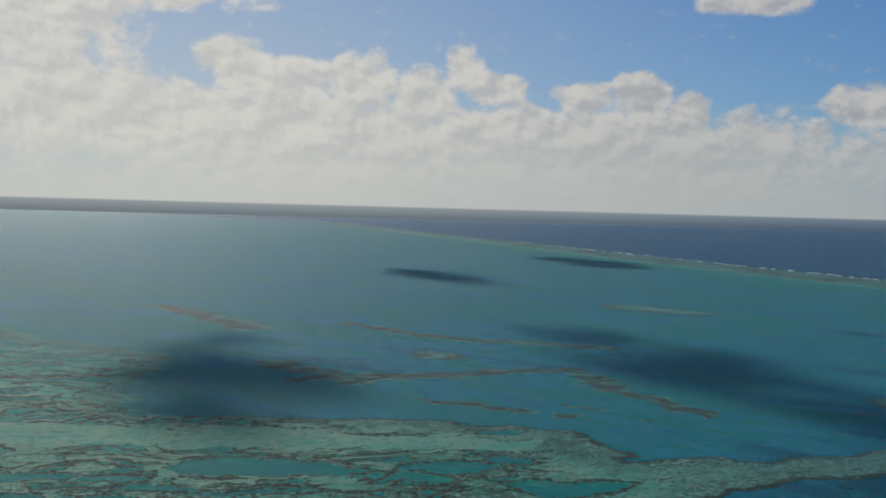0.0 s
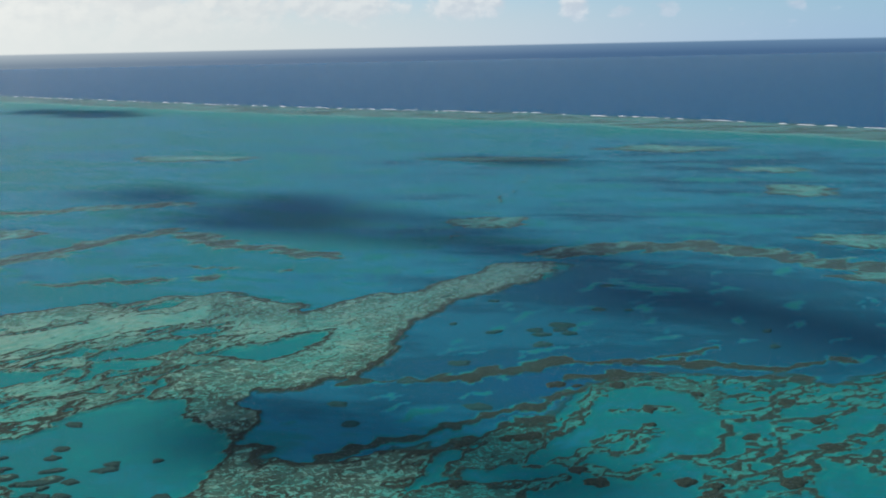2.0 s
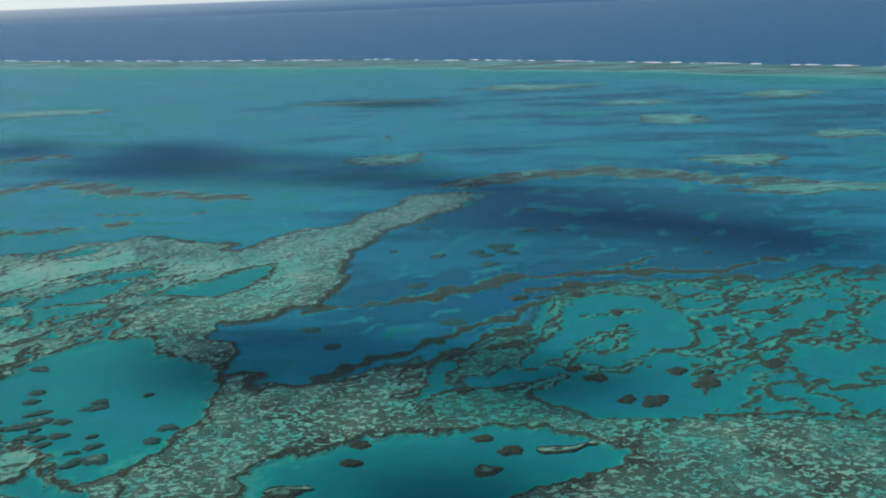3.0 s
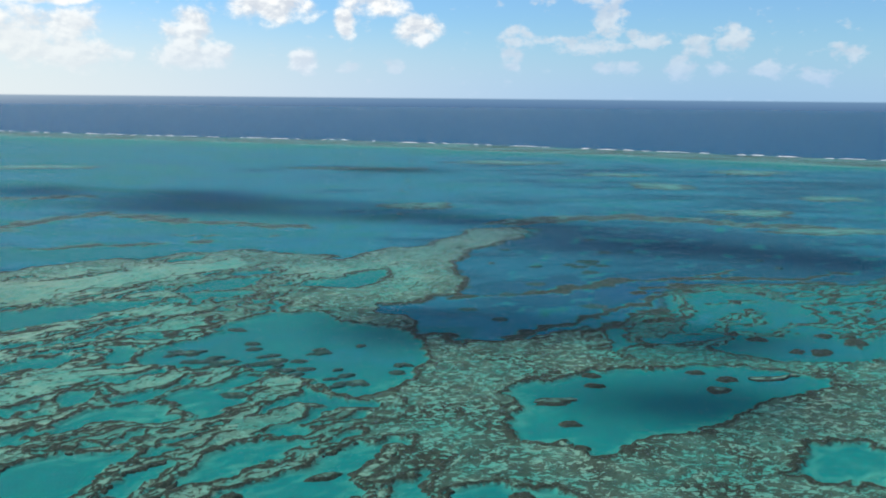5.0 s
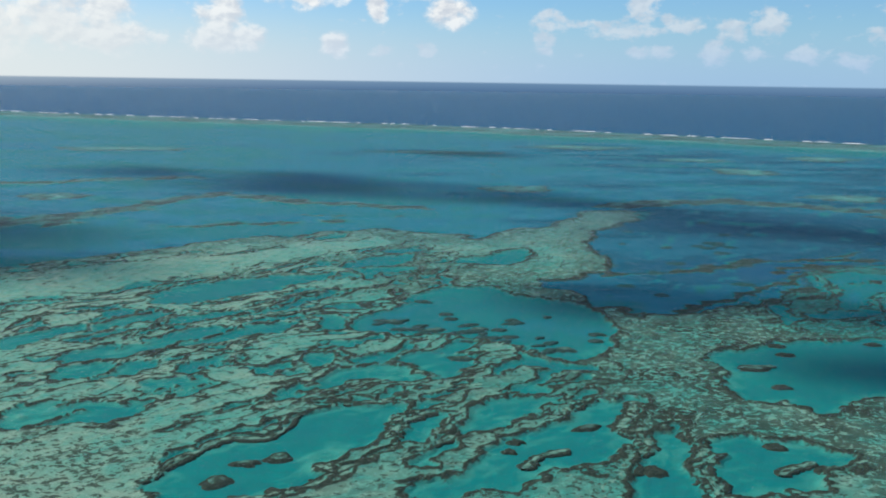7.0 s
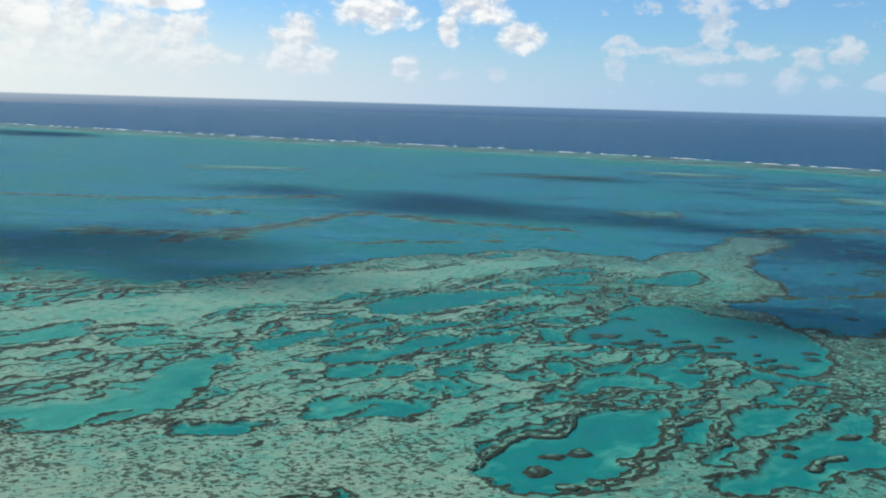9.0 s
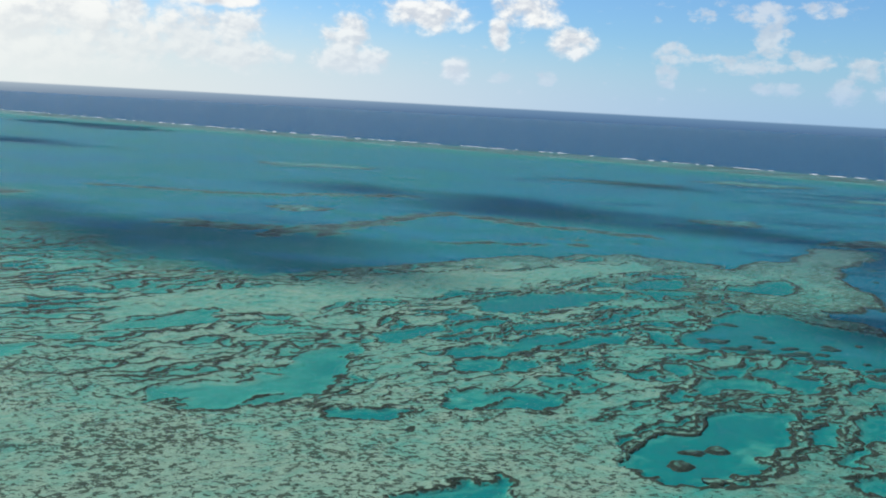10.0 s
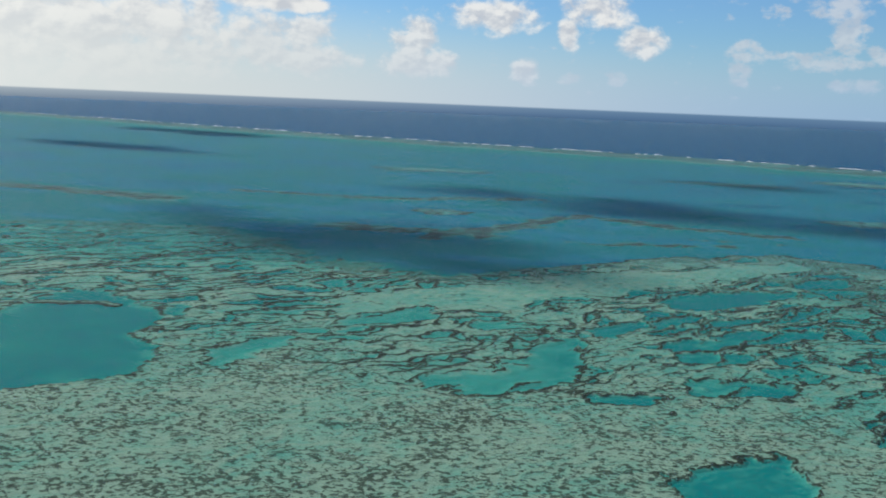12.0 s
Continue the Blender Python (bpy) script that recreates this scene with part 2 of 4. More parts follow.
def gnoise(x, y, seed=0):
    x0, y0 = np.floor(x), np.floor(y)
    ix, iy = x0.astype(np.int64).astype(np.uint32), y0.astype(np.int64).astype(np.uint32)
    fx, fy = (x - x0).astype(np.float32), (y - y0).astype(np.float32)
    out = []
    for dx in (0, 1):
        for dy in (0, 1):
            a = lattice(ix + np.uint32(dx), iy + np.uint32(dy), seed)
            out.append(EASTING[a] * (fx - dx) + NORTHING[a] * (fy - dy))
    u, v = fx * fx * fx * (fx * (fx * 6 - 15) + 10), fy * fy * fy * (fy * (fy * 6 - 15) + 10)
    return 1.5 * ((out[0] * (1 - v) + out[1] * v) * (1 - u) + (out[2] * (1 - v) + out[3] * v) * u)


def fbm(x, y, octaves=3, seed=0, gain=0.5):
    total, amp = 0.0, 1.0
    for k in range(octaves):
        total = total + amp * gnoise(x * 2 ** k, y * 2 ** k, seed + 17 * k)
        amp *= gain
    return total


def step(a, b, x):
    t = np.clip((x - a) / (b - a), 0, 1)
    return t * t * (3 - 2 * t)


def oval(x, y, cx, cy, rx, ry, turn=0.0):
    """About the distance inside an oval, in metres; negative outside."""
    c, s = math.cos(radians(turn)), math.sin(radians(turn))
    u, v = (x - cx) * c + (y - cy) * s, -(x - cx) * s + (y - cy) * c
    r = np.sqrt((u / rx) ** 2 + (v / ry) ** 2)
    return (1 - r) * min(rx, ry)


def band(x, y, x0, y0, x1, y1, w0, w1=None):
    """Distance inside a tapered strip from one end to the other."""
    w1 = w0 if w1 is None else w1
    dx, dy = x1 - x0, y1 - y0
    t = np.clip(((x - x0) * dx + (y - y0) * dy) / (dx * dx + dy * dy), 0, 1)
    return w0 + (w1 - w0) * t - np.hypot(x - x0 - t * dx, y - y0 - t * dy)


POOLS = []


def pool(*corners):
    POOLS.append(corners)


# the great pool west of the neck
pool((-31, 204), (-25, 211), (-14, 212), (-11, 203), (-5, 201), (1, 198), (5, 188), (7, 179), (8, 174), (5, 166), (0, 156), (-2, 151), (-6, 154), (-9, 156), (-12, 160), (-16, 164), (-20, 166), (-24, 168), (-28, 168), (-32, 168), (-35, 169), (-40, 169), (-43, 175), (-41, 181), (-36, 187), (-33, 196))
# the pool east of the neck
pool((19, 154), (21, 159), (27, 161), (33, 165), (42, 168), (45, 167), (52, 171), (62, 171), (68, 167), (73, 164), (71, 158), (66, 155), (61, 153), (58, 149), (54, 146), (48, 141), (43, 137), (37, 134), (35, 130), (31, 128), (28, 128), (25, 132), (19, 134), (19, 140), (20, 148))
# pools between the long ridges
pool((-57, 107), (-56, 109), (-52, 113), (-47, 114), (-45, 120), (-42, 126), (-40, 128), (-36, 127), (-31, 129), (-29, 126), (-31, 121), (-32, 114), (-36, 109), (-38, 104), (-38, 101), (-42, 97), (-45, 94), (-53, 92), (-58, 96), (-59, 98), (-56, 102))
pool((-30, 120), (-26, 125), (-24, 124), (-24, 120), (-27, 114), (-30, 110), (-34, 105), (-35, 103), (-36, 102), (-36, 103), (-33, 108), (-30, 112))
pool((-21, 127), (-18, 132), (-11, 132), (-7, 133), (-8, 129), (-13, 124), (-17, 119), (-20, 116), (-21, 114), (-22, 111), (-25, 109), (-27, 106), (-28, 105), (-29, 106), (-26, 110), (-23, 116), (-22, 120))
pool((-17, 113), (-13, 118), (-8, 123), (-2, 131), (3, 134), (3, 131), (1, 125), (-1, 118), (1, 116), (-3, 110), (-5, 107), (-7, 106), (-6, 104), (-10, 105), (-13, 102), (-15, 99), (-17, 98), (-20, 97), (-23, 95), (-29, 94), (-30, 96), (-27, 101), (-23, 103), (-21, 107), (-20, 109))
pool((-0, 110), (2, 112), (2, 116), (6, 123), (8, 124), (6, 118), (8, 114), (7, 110), (5, 105), (6, 100), (4, 93), (-4, 93), (-2, 101), (-1, 104))
pool((11, 117), (12, 119), (16, 119), (17, 118), (18, 116), (21, 115), (24, 114), (25, 112), (27, 111), (26, 108), (22, 107), (21, 104), (19, 99), (7, 98), (9, 107), (10, 113))
pool((55, 129), (58, 133), (64, 132), (68, 127), (62, 118), (55, 118), (52, 120), (54, 125))
pool((44, 108), (47, 109), (51, 107), (53, 104), (44, 100), (42, 103))
# long pools on the western slope
pool((-87, 197), (-83, 209), (-76, 215), (-64, 221), (-52, 226), (-51, 222), (-59, 208), (-69, 198), (-77, 190), (-84, 189))
pool((-75, 180), (-63, 185), (-57, 197), (-50, 206), (-48, 203), (-52, 194), (-59, 183), (-67, 178), (-73, 171), (-79, 164), (-80, 170))
pool((-79, 160), (-74, 166), (-70, 171), (-63, 171), (-56, 176), (-53, 174), (-53, 169), (-60, 163), (-65, 159), (-74, 158))
pool((-86, 143), (-80, 146), (-71, 148), (-70, 143), (-73, 139), (-81, 137), (-84, 137))
pool((-66, 146), (-61, 152), (-59, 147), (-63, 142), (-66, 142))
pool((-48, 152), (-43, 155), (-42, 151), (-45, 144), (-47, 145))
pool((-41, 143), (-36, 148), (-33, 148), (-27, 142), (-30, 140), (-36, 139), (-42, 133), (-44, 135))
pool((-84, 124), (-76, 127), (-70, 127), (-68, 125), (-73, 122), (-78, 117), (-80, 114), (-83, 118))
pool((-51, 132), (-47, 138), (-44, 135), (-44, 133), (-47, 128), (-50, 128))
# pools of the southern flats
pool((-113, 134), (-111, 145), (-106, 150), (-103, 146), (-104, 142), (-104, 134), (-101, 124), (-103, 116), (-108, 109), (-114, 105), (-120, 101), (-122, 105), (-127, 105), (-128, 112), (-123, 116), (-118, 120), (-117, 127), (-112, 129))
pool((-86, 140), (-82, 145), (-77, 148), (-78, 140), (-83, 135), (-86, 135))
pool((-101, 108), (-96, 111), (-89, 113), (-88, 111), (-91, 106), (-98, 104), (-100, 105))
pool((-71, 126), (-65, 129), (-65, 121), (-69, 117), (-73, 118), (-81, 113), (-82, 116), (-75, 122))
pool((-147, 157), (-143, 163), (-138, 167), (-135, 157), (-141, 151))
pool((-88, 74), (-84, 77), (-79, 85), (-72, 88), (-71, 85), (-71, 78), (-71, 72), (-71, 69), (-84, 65), (-87, 70))
# the lagoon in the west
pool((-223, 131), (-222, 156), (-212, 157), (-194, 144), (-189, 136), (-187, 121), (-177, 111), (-174, 97), (-178, 90), (-188, 82), (-202, 75), (-237, 117))
pool((-165, 106), (-169, 116), (-165, 124), (-159, 132), (-158, 124), (-160, 112), (-162, 105))
pool((-154, 139), (-152, 155), (-140, 169), (-137, 164), (-141, 153), (-148, 147))
pool((-88, 150), (-82, 157), (-72, 159), (-65, 167), (-64, 163), (-72, 153), (-78, 148), (-86, 144))
pool((-104, 158), (-97, 167), (-92, 171), (-90, 166), (-95, 158), (-100, 152))
# two small pools behind the great one
pool((-15, 253), (-9, 263), (-3, 266), (-3, 256), (-4, 246), (-11, 239), (-24, 242), (-23, 248))
pool((-50, 241), (-45, 250), (-36, 253), (-33, 243), (-38, 236), (-52, 233))
TONGUE = ((-21, 277), (-7, 301), (4, 309), (14, 330), (22, 351), (37, 356), (49, 354), (43, 334), (33, 318), (21, 298), (15, 275), (17, 256), (18, 240), (15, 232), (7, 224), (0, 218), (-30, 225), (-44, 285))
WEST_RIDGES, EAST_RIDGES, EAST_FLATS = [], [], []


def ridge_line(family, *places):
    family.append(places)


# thin winding ridges of the western slope and the southern flats
ridge_line(WEST_RIDGES, (-150, 153), (-147, 158), (-144, 164), (-141, 167), (-141, 171))
ridge_line(WEST_RIDGES, (-146, 141), (-144, 145), (-140, 150), (-136, 156))
ridge_line(WEST_RIDGES, (-121, 156), (-119, 164), (-116, 171), (-113, 177), (-109, 181))
ridge_line(WEST_RIDGES, (-121, 156), (-116, 157), (-112, 163), (-108, 168), (-105, 175), (-104, 179))
ridge_line(WEST_RIDGES, (-132, 117), (-129, 123), (-127, 126), (-127, 131), (-124, 133), (-122, 138), (-120, 144), (-119, 148))
ridge_line(WEST_RIDGES, (-125, 127), (-123, 132), (-119, 135), (-118, 141), (-116, 147), (-113, 148), (-110, 153))
ridge_line(WEST_RIDGES, (-121, 128), (-118, 131), (-115, 137), (-112, 144), (-109, 146))
ridge_line(WEST_RIDGES, (-118, 120), (-119, 124), (-116, 129), (-113, 130), (-112, 128))
ridge_line(WEST_RIDGES, (-130, 108), (-129, 111), (-128, 115), (-126, 117), (-124, 119))
ridge_line(WEST_RIDGES, (-121, 117), (-117, 118), (-116, 124), (-112, 125), (-111, 125))
ridge_line(WEST_RIDGES, (-122, 107), (-124, 106), (-124, 103), (-121, 101), (-118, 102), (-115, 104), (-112, 106), (-111, 111), (-109, 113))
ridge_line(WEST_RIDGES, (-107, 108), (-104, 113), (-102, 118), (-101, 121), (-101, 126), (-103, 127))
ridge_line(WEST_RIDGES, (-92, 106), (-95, 105), (-99, 105), (-102, 108), (-99, 111), (-95, 111), (-91, 114), (-89, 117), (-86, 120))
ridge_line(WEST_RIDGES, (-103, 125), (-99, 132), (-97, 136), (-95, 138))
ridge_line(WEST_RIDGES, (-103, 136), (-101, 141), (-98, 144), (-94, 144))
ridge_line(WEST_RIDGES, (-98, 122), (-96, 125), (-93, 130), (-92, 133))
ridge_line(WEST_RIDGES, (-88, 109), (-87, 115), (-86, 118), (-83, 118))
ridge_line(WEST_RIDGES, (-90, 100), (-87, 102), (-85, 105), (-83, 108), (-82, 111))
ridge_line(WEST_RIDGES, (-103, 177), (-100, 182), (-96, 189), (-92, 195), (-85, 204), (-79, 215), (-73, 223), (-63, 223), (-54, 228))
ridge_line(WEST_RIDGES, (-92, 174), (-87, 178), (-80, 182), (-74, 189), (-68, 195), (-62, 201), (-56, 212), (-52, 217))
ridge_line(WEST_RIDGES, (-80, 154), (-81, 162), (-80, 169), (-73, 173), (-68, 177), (-62, 184), (-56, 195), (-49, 207))
ridge_line(WEST_RIDGES, (-92, 154), (-88, 158), (-85, 162), (-82, 164))
ridge_line(WEST_RIDGES, (-73, 149), (-71, 159), (-67, 164), (-62, 172), (-58, 176))
ridge_line(WEST_RIDGES, (-69, 146), (-65, 151), (-62, 155), (-59, 162), (-54, 167), (-53, 173))
ridge_line(WEST_RIDGES, (-96, 144), (-92, 151), (-88, 155), (-83, 158))
ridge_line(WEST_RIDGES, (-90, 141), (-84, 145), (-80, 147), (-76, 149), (-72, 152))
ridge_line(WEST_RIDGES, (-92, 126), (-89, 130), (-85, 135), (-79, 138), (-76, 145))
ridge_line(WEST_RIDGES, (-88, 126), (-82, 130), (-78, 135), (-75, 139), (-73, 139))
ridge_line(WEST_RIDGES, (-79, 124), (-75, 128), (-74, 131), (-71, 138), (-67, 141))
ridge_line(WEST_RIDGES, (-70, 126), (-67, 132), (-65, 134))
ridge_line(WEST_RIDGES, (-72, 115), (-68, 117), (-66, 120), (-65, 124), (-65, 131), (-61, 135), (-58, 137))
ridge_line(WEST_RIDGES, (-81, 112), (-78, 118), (-75, 122), (-73, 123))
ridge_line(WEST_RIDGES, (-81, 110), (-80, 107), (-75, 110), (-75, 115), (-73, 117))
ridge_line(WEST_RIDGES, (-63, 144), (-60, 148), (-56, 147), (-51, 149))
ridge_line(WEST_RIDGES, (-60, 115), (-57, 119), (-53, 121), (-50, 128))
ridge_line(WEST_RIDGES, (-49, 147), (-50, 153), (-46, 156), (-40, 158), (-38, 156))
ridge_line(WEST_RIDGES, (-53, 129), (-49, 134), (-46, 140), (-44, 143))
ridge_line(WEST_RIDGES, (-49, 121), (-47, 125), (-44, 129), (-43, 132), (-46, 133))
# ridges and flats of the eastern labyrinth
ridge_line(EAST_RIDGES, (26, 233), (33, 235), (41, 240), (49, 247), (55, 255), (62, 252), (69, 253), (75, 255))
ridge_line(EAST_RIDGES, (22, 188), (27, 196), (33, 200), (38, 205), (44, 213), (50, 219), (55, 223), (61, 233), (67, 238))
ridge_line(EAST_RIDGES, (39, 192), (44, 200), (50, 208), (54, 215), (61, 217))
ridge_line(EAST_RIDGES, (69, 247), (66, 233), (63, 217), (58, 203), (54, 195))
ridge_line(EAST_RIDGES, (49, 193), (56, 195), (60, 195), (65, 199), (68, 203), (73, 202), (76, 209), (77, 215))
ridge_line(EAST_RIDGES, (69, 208), (74, 213), (78, 215))
ridge_line(EAST_RIDGES, (62, 198), (67, 196), (72, 194), (77, 197), (80, 202), (85, 203), (90, 201))
ridge_line(EAST_RIDGES, (54, 186), (61, 188), (65, 190))
ridge_line(EAST_RIDGES, (72, 223), (78, 226), (80, 226))
ridge_line(EAST_RIDGES, (68, 243), (77, 246), (83, 242), (88, 240), (89, 233), (89, 227), (96, 227), (103, 234), (107, 237), (119, 245))
ridge_line(EAST_RIDGES, (95, 234), (104, 239), (110, 245))
ridge_line(EAST_RIDGES, (78, 260), (84, 264), (89, 269))
ridge_line(EAST_RIDGES, (87, 256), (93, 258))
ridge_line(EAST_RIDGES, (87, 244), (97, 248), (105, 250))
ridge_line(EAST_RIDGES, (96, 256), (103, 256), (119, 267))
ridge_line(EAST_RIDGES, (91, 199), (94, 204), (97, 212), (102, 218), (110, 224))
ridge_line(EAST_FLATS, (39, 170), (43, 184), (49, 188), (59, 186), (62, 179), (67, 176), (70, 173), (80, 173), (87, 174), (85, 169), (68, 168), (59, 170), (50, 172), (44, 167))
ridge_line(EAST_FLATS, (44, 188), (48, 205), (55, 215), (59, 214), (57, 200), (53, 193), (48, 188))
ridge_line(EAST_FLATS, (70, 247), (78, 249), (86, 244), (92, 235), (88, 227), (84, 237), (75, 239), (67, 236))
ISLAND_BANDS = [
    (36, 372, 84, 392, 10), (84, 388, 146, 360, 10), (-165, 290, -138, 344, 9), (-138, 344, -121, 390, 8), (-121, 390, -76, 363, 7),
    (-76, 363, -36, 354, 7), (-181, 439, -147, 453, 7), (-290, 414, -212, 416, 8), (-212, 416, -158, 453, 8), (-200, 305, -150, 302, 10),
    (-420, 380, -300, 360, 12), (-110, 300, -60, 316, 4), (-90, 330, -40, 330, 2.5), (12, 226, 38, 237, 2.5), (38, 237, 53, 250, 3), (53, 250, 92, 258, 3), (75, 249, 78, 242, 2.5), (78, 242, 114, 252, 2.5), (59, 240, 74, 247, 2.5),
]
WEST_X = (-900, -400, -329, -309, -279, -237, -204, -180, -159, -143, -132, -123, -99, -72, -46, -22, -4)
WEST_Y = (420, 262, 256, 260, 276, 276, 248, 228, 214, 212, 224, 236, 264, 286, 295, 293, 262)
EAST_X, EAST_Y = (-4, 3, 8, 27, 49, 71, 103, 160, 260, 700), (212, 205, 193, 187, 211, 250, 252, 262, 290, 330)
FOAM_X, FOAM_Y = (-2600, -574, -319, -66, 151, 335, 900, 2600), (2350, 1270, 1150, 1060, 925, 790, 520, -300)


def union(x, y, shapes, rows):
    best = np.full_like(x, -1e3)
    for row in rows:
        best = np.maximum(best, shapes(x, y, *row))
    return best


def outlines(x, y, shapes):
    """Distance inside the nearest of some many-cornered outlines, about them only."""
    best = np.full_like(x, -12.0)
    for corners in shapes:
        c = np.array(corners, float)
        i0, i1 = np.searchsorted(gx, (c[:, 0].min() - 9, c[:, 0].max() + 9))
        j0, j1 = np.searchsorted(gy, (c[:, 1].min() - 9, c[:, 1].max() + 9))
        px, py = x[j0:j1, i0:i1], y[j0:j1, i0:i1]
        near, odd = np.full_like(px, 1e9), np.zeros(px.shape, bool)
        for (ax, ay), (bx, by) in zip(c, np.roll(c, -1, axis=0)):
            dx, dy = bx - ax, by - ay
            t = np.clip(((px - ax) * dx + (py - ay) * dy) / (dx * dx + dy * dy), 0, 1)
            near = np.minimum(near, np.hypot(px - ax - t * dx, py - ay - t * dy))
            if ay != by:
                odd ^= ((ay > py) != (by > py)) & (px < dx * (py - ay) / dy + ax)
        best[j0:j1, i0:i1] = np.maximum(best[j0:j1, i0:i1], np.where(odd, near, -near))
    return best


def traces(x, y, lines):
    """How near a place lies to some lines, in metres, from minus 6 up to 0."""
    best = np.full_like(x, -6.0)
    for places in lines:
        c = np.array(places, float)
        i0, i1 = np.searchsorted(gx, (c[:, 0].min() - 7, c[:, 0].max() + 7))
        j0, j1 = np.searchsorted(gy, (c[:, 1].min() - 7, c[:, 1].max() + 7))
        cut = best[j0:j1, i0:i1]
        for (ax, ay), (bx, by) in zip(c, c[1:]):
            np.maximum(cut, band(x[j0:j1, i0:i1], y[j0:j1, i0:i1], ax, ay, bx + 0.01, by, 0.0), out=cut)
    return best


def inside(f):
    """Turns a field on the grid into about the distance from its zero line."""
    sy, sx = np.gradient(f, gy, gx)
    return f / np.maximum(np.hypot(sx, sy), 0.10)


def reef_fields(x, y):
    """Depth of water, amount of coral, specks and height of the floor at places x, y."""
    wx = x + 4.0 * fbm(x / 22, y / 22, 2, 3) + 1.6 * fbm(x / 5, y / 5, 2, 4)
    wy = y + 4.0 * fbm(x / 22, y / 22, 2, 5) + 1.6 * fbm(x / 5, y / 5, 2, 6)
    # along and across the grain of the reef
    c, s = math.cos(radians(50)), math.sin(radians(50))
    p, q = wx * c + wy * s, -wx * s + wy * c
    rough = 5.0 * fbm(p / 30, q / 9, 3, 8)
    west = np.where(wx < -4, np.interp(wx, WEST_X, WEST_Y) - wy, -(wx + 4) * 1.5) + rough
    east = np.where(wx > -6, np.interp(wx, EAST_X, EAST_Y) - wy, 205 - wy) + rough
    # a finer ragged edge for what has a drawn outline
    jx = x + 1.5 * fbm(x / 9, y / 9, 3, 131) + 0.9 * fbm(x / 3, y / 3, 2, 132)
    jy = y + 1.5 * fbm(x / 9, y / 9, 3, 133) + 0.9 * fbm(x / 3, y / 3, 2, 134)
    tongue = outlines(jx + 1.5 * fbm(x / 12, y / 12, 2, 135), jy, [TONGUE])
    reef = np.maximum(np.maximum(np.minimum(west, 40), np.minimum(east, 40)), tongue)
    isles = union(wx, wy, band, ISLAND_BANDS) - 1.5 + 5.0 * fbm(p / 20, q / 8, 3, 9)
    pools = outlines(jx, jy, POOLS) + 1.1 * fbm(p / 6, q / 3, 3, 14)
    lump = fbm(x / 4.5, y / 4.5, 3, 15)
    thin = traces(jx, jy, WEST_RIDGES) + 0.14 + 0.30 * lump
    bold = np.maximum(traces(jx, jy, EAST_RIDGES) + 1.5 + 1.1 * lump, outlines(jx, jy, EAST_FLATS) + 0.8 * lump)
    ridged = np.maximum(thin + 0.26, bold)
    isles = np.maximum(isles, bold)
    # winding little pools all over the labyrinth
    maze = fbm(p / 15, q / 4.9, 3, 21, 0.45)
    pale = band(wx, wy, -150, 165, -105, 215, 12, 12)
    pale = np.maximum(pale, band(wx, wy, -105, 215, -45, 274, 12, 8))
    zone = (0.38 + 0.50 * step(150, 175, wy)) * step(112, 136, wy) * step(-150, -112, wx) * (1 - step(236, 262, wy)) * (1 - step(-34, -16, wx))
    zone = np.maximum(zone, 0.9 * step(34, 44, wx) * step(176, 190, wy))
    zone = np.maximum(zone, 0.62 * (1 - step(-140, -112, wx)) * step(112, 140, wy))
    zone = np.maximum(zone, 0.80 * step(-44, -34, wx) * (1 - step(-8, 2, wx)) * step(124, 132, wy) * (1 - step(158, 170, wy)))
    zone = np.maximum(zone, 0.95 * step(-142, -132, wx) * (1 - step(-98, -88, wx)) * step(104, 112, wy) * (1 - step(160, 172, wy)))
    zone = zone * (1 - step(-4, 4, pale))
    mazed = np.where(zone > 0.02, (maze - 0.36 + 0.30 * zone) * 9, -4.0)
    mazed = np.where(zone < 0.3, np.minimum(mazed, -1.0), mazed)
    # parallel winding ridges of coral, with shallow pools between some of them
    eastern = step(36, 46, wx) * step(168, 182, wy)
    near_south = step(34, 16, wy - 0.5 * np.clip(x + 94, 0, 200))
    phase = np.where(eastern > 0.5, q / 8.5, q / 4.7) + 1.3 * fbm(p / 42, q / 20, 2, 91) + 0.50 * fbm(p / 9, q / 9, 3, 92)
    py_, px_ = np.gradient(phase, gy, gx)
    steep = np.maximum(np.hypot(px_, py_), 0.06)
    ridge = np.abs(phase - np.floor(phase) - 0.5) / steep
    lane = np.floor(phase + 0.5)
    reach = fbm(p / 17 + 7.31 * lane, lane * 3.17 + q / 30, 2, 93)
    terraced = step(120, 150, wy + 0.25 * wx + 30) * (1 - step(-40, -26, wx)) * step(-480, -420, wx)
    terraced = np.maximum(np.maximum(terraced, eastern), near_south)
    terraced = np.maximum(terraced, step(-142, -132, wx) * (1 - step(-98, -88, wx)) * step(104, 112, wy))
    lanes = np.minimum((reach - 0.34 + 0.28 * zone + 0.80 * eastern + 0.22 * near_south * fbm(x / 50, y / 50, 2, 98)) * 11, ridge - 0.75 - 0.35 * eastern)
    lanes = np.where(terraced * (1 - step(-4, 4, pale)) > 0.3, lanes, -4.0)
    mazed = np.where(terraced > 0.3, lanes, mazed)
    mazed = np.where((eastern > 0.3) & (wx < 86), 3.0, mazed)
    water = inside(np.minimum(np.maximum(pools, np.where(pools > -1.6, -1.6, mazed)), -ridged))
    # the net of coral on the flats
    net = np.abs(fbm(p / 4.2, q / 2.5, 2, 34))
    wx = wx + 40 * fbm(x / 60, y / 60, 2, 97) * near_south
    dense = step(-16, 0, wx) * (1 - step(200, 215, wy)) * step(112, 122, wy + 0.4 * wx)
    dense = np.maximum(dense, step(22, 30, wx) * (1 - step(185, 200, wy)))
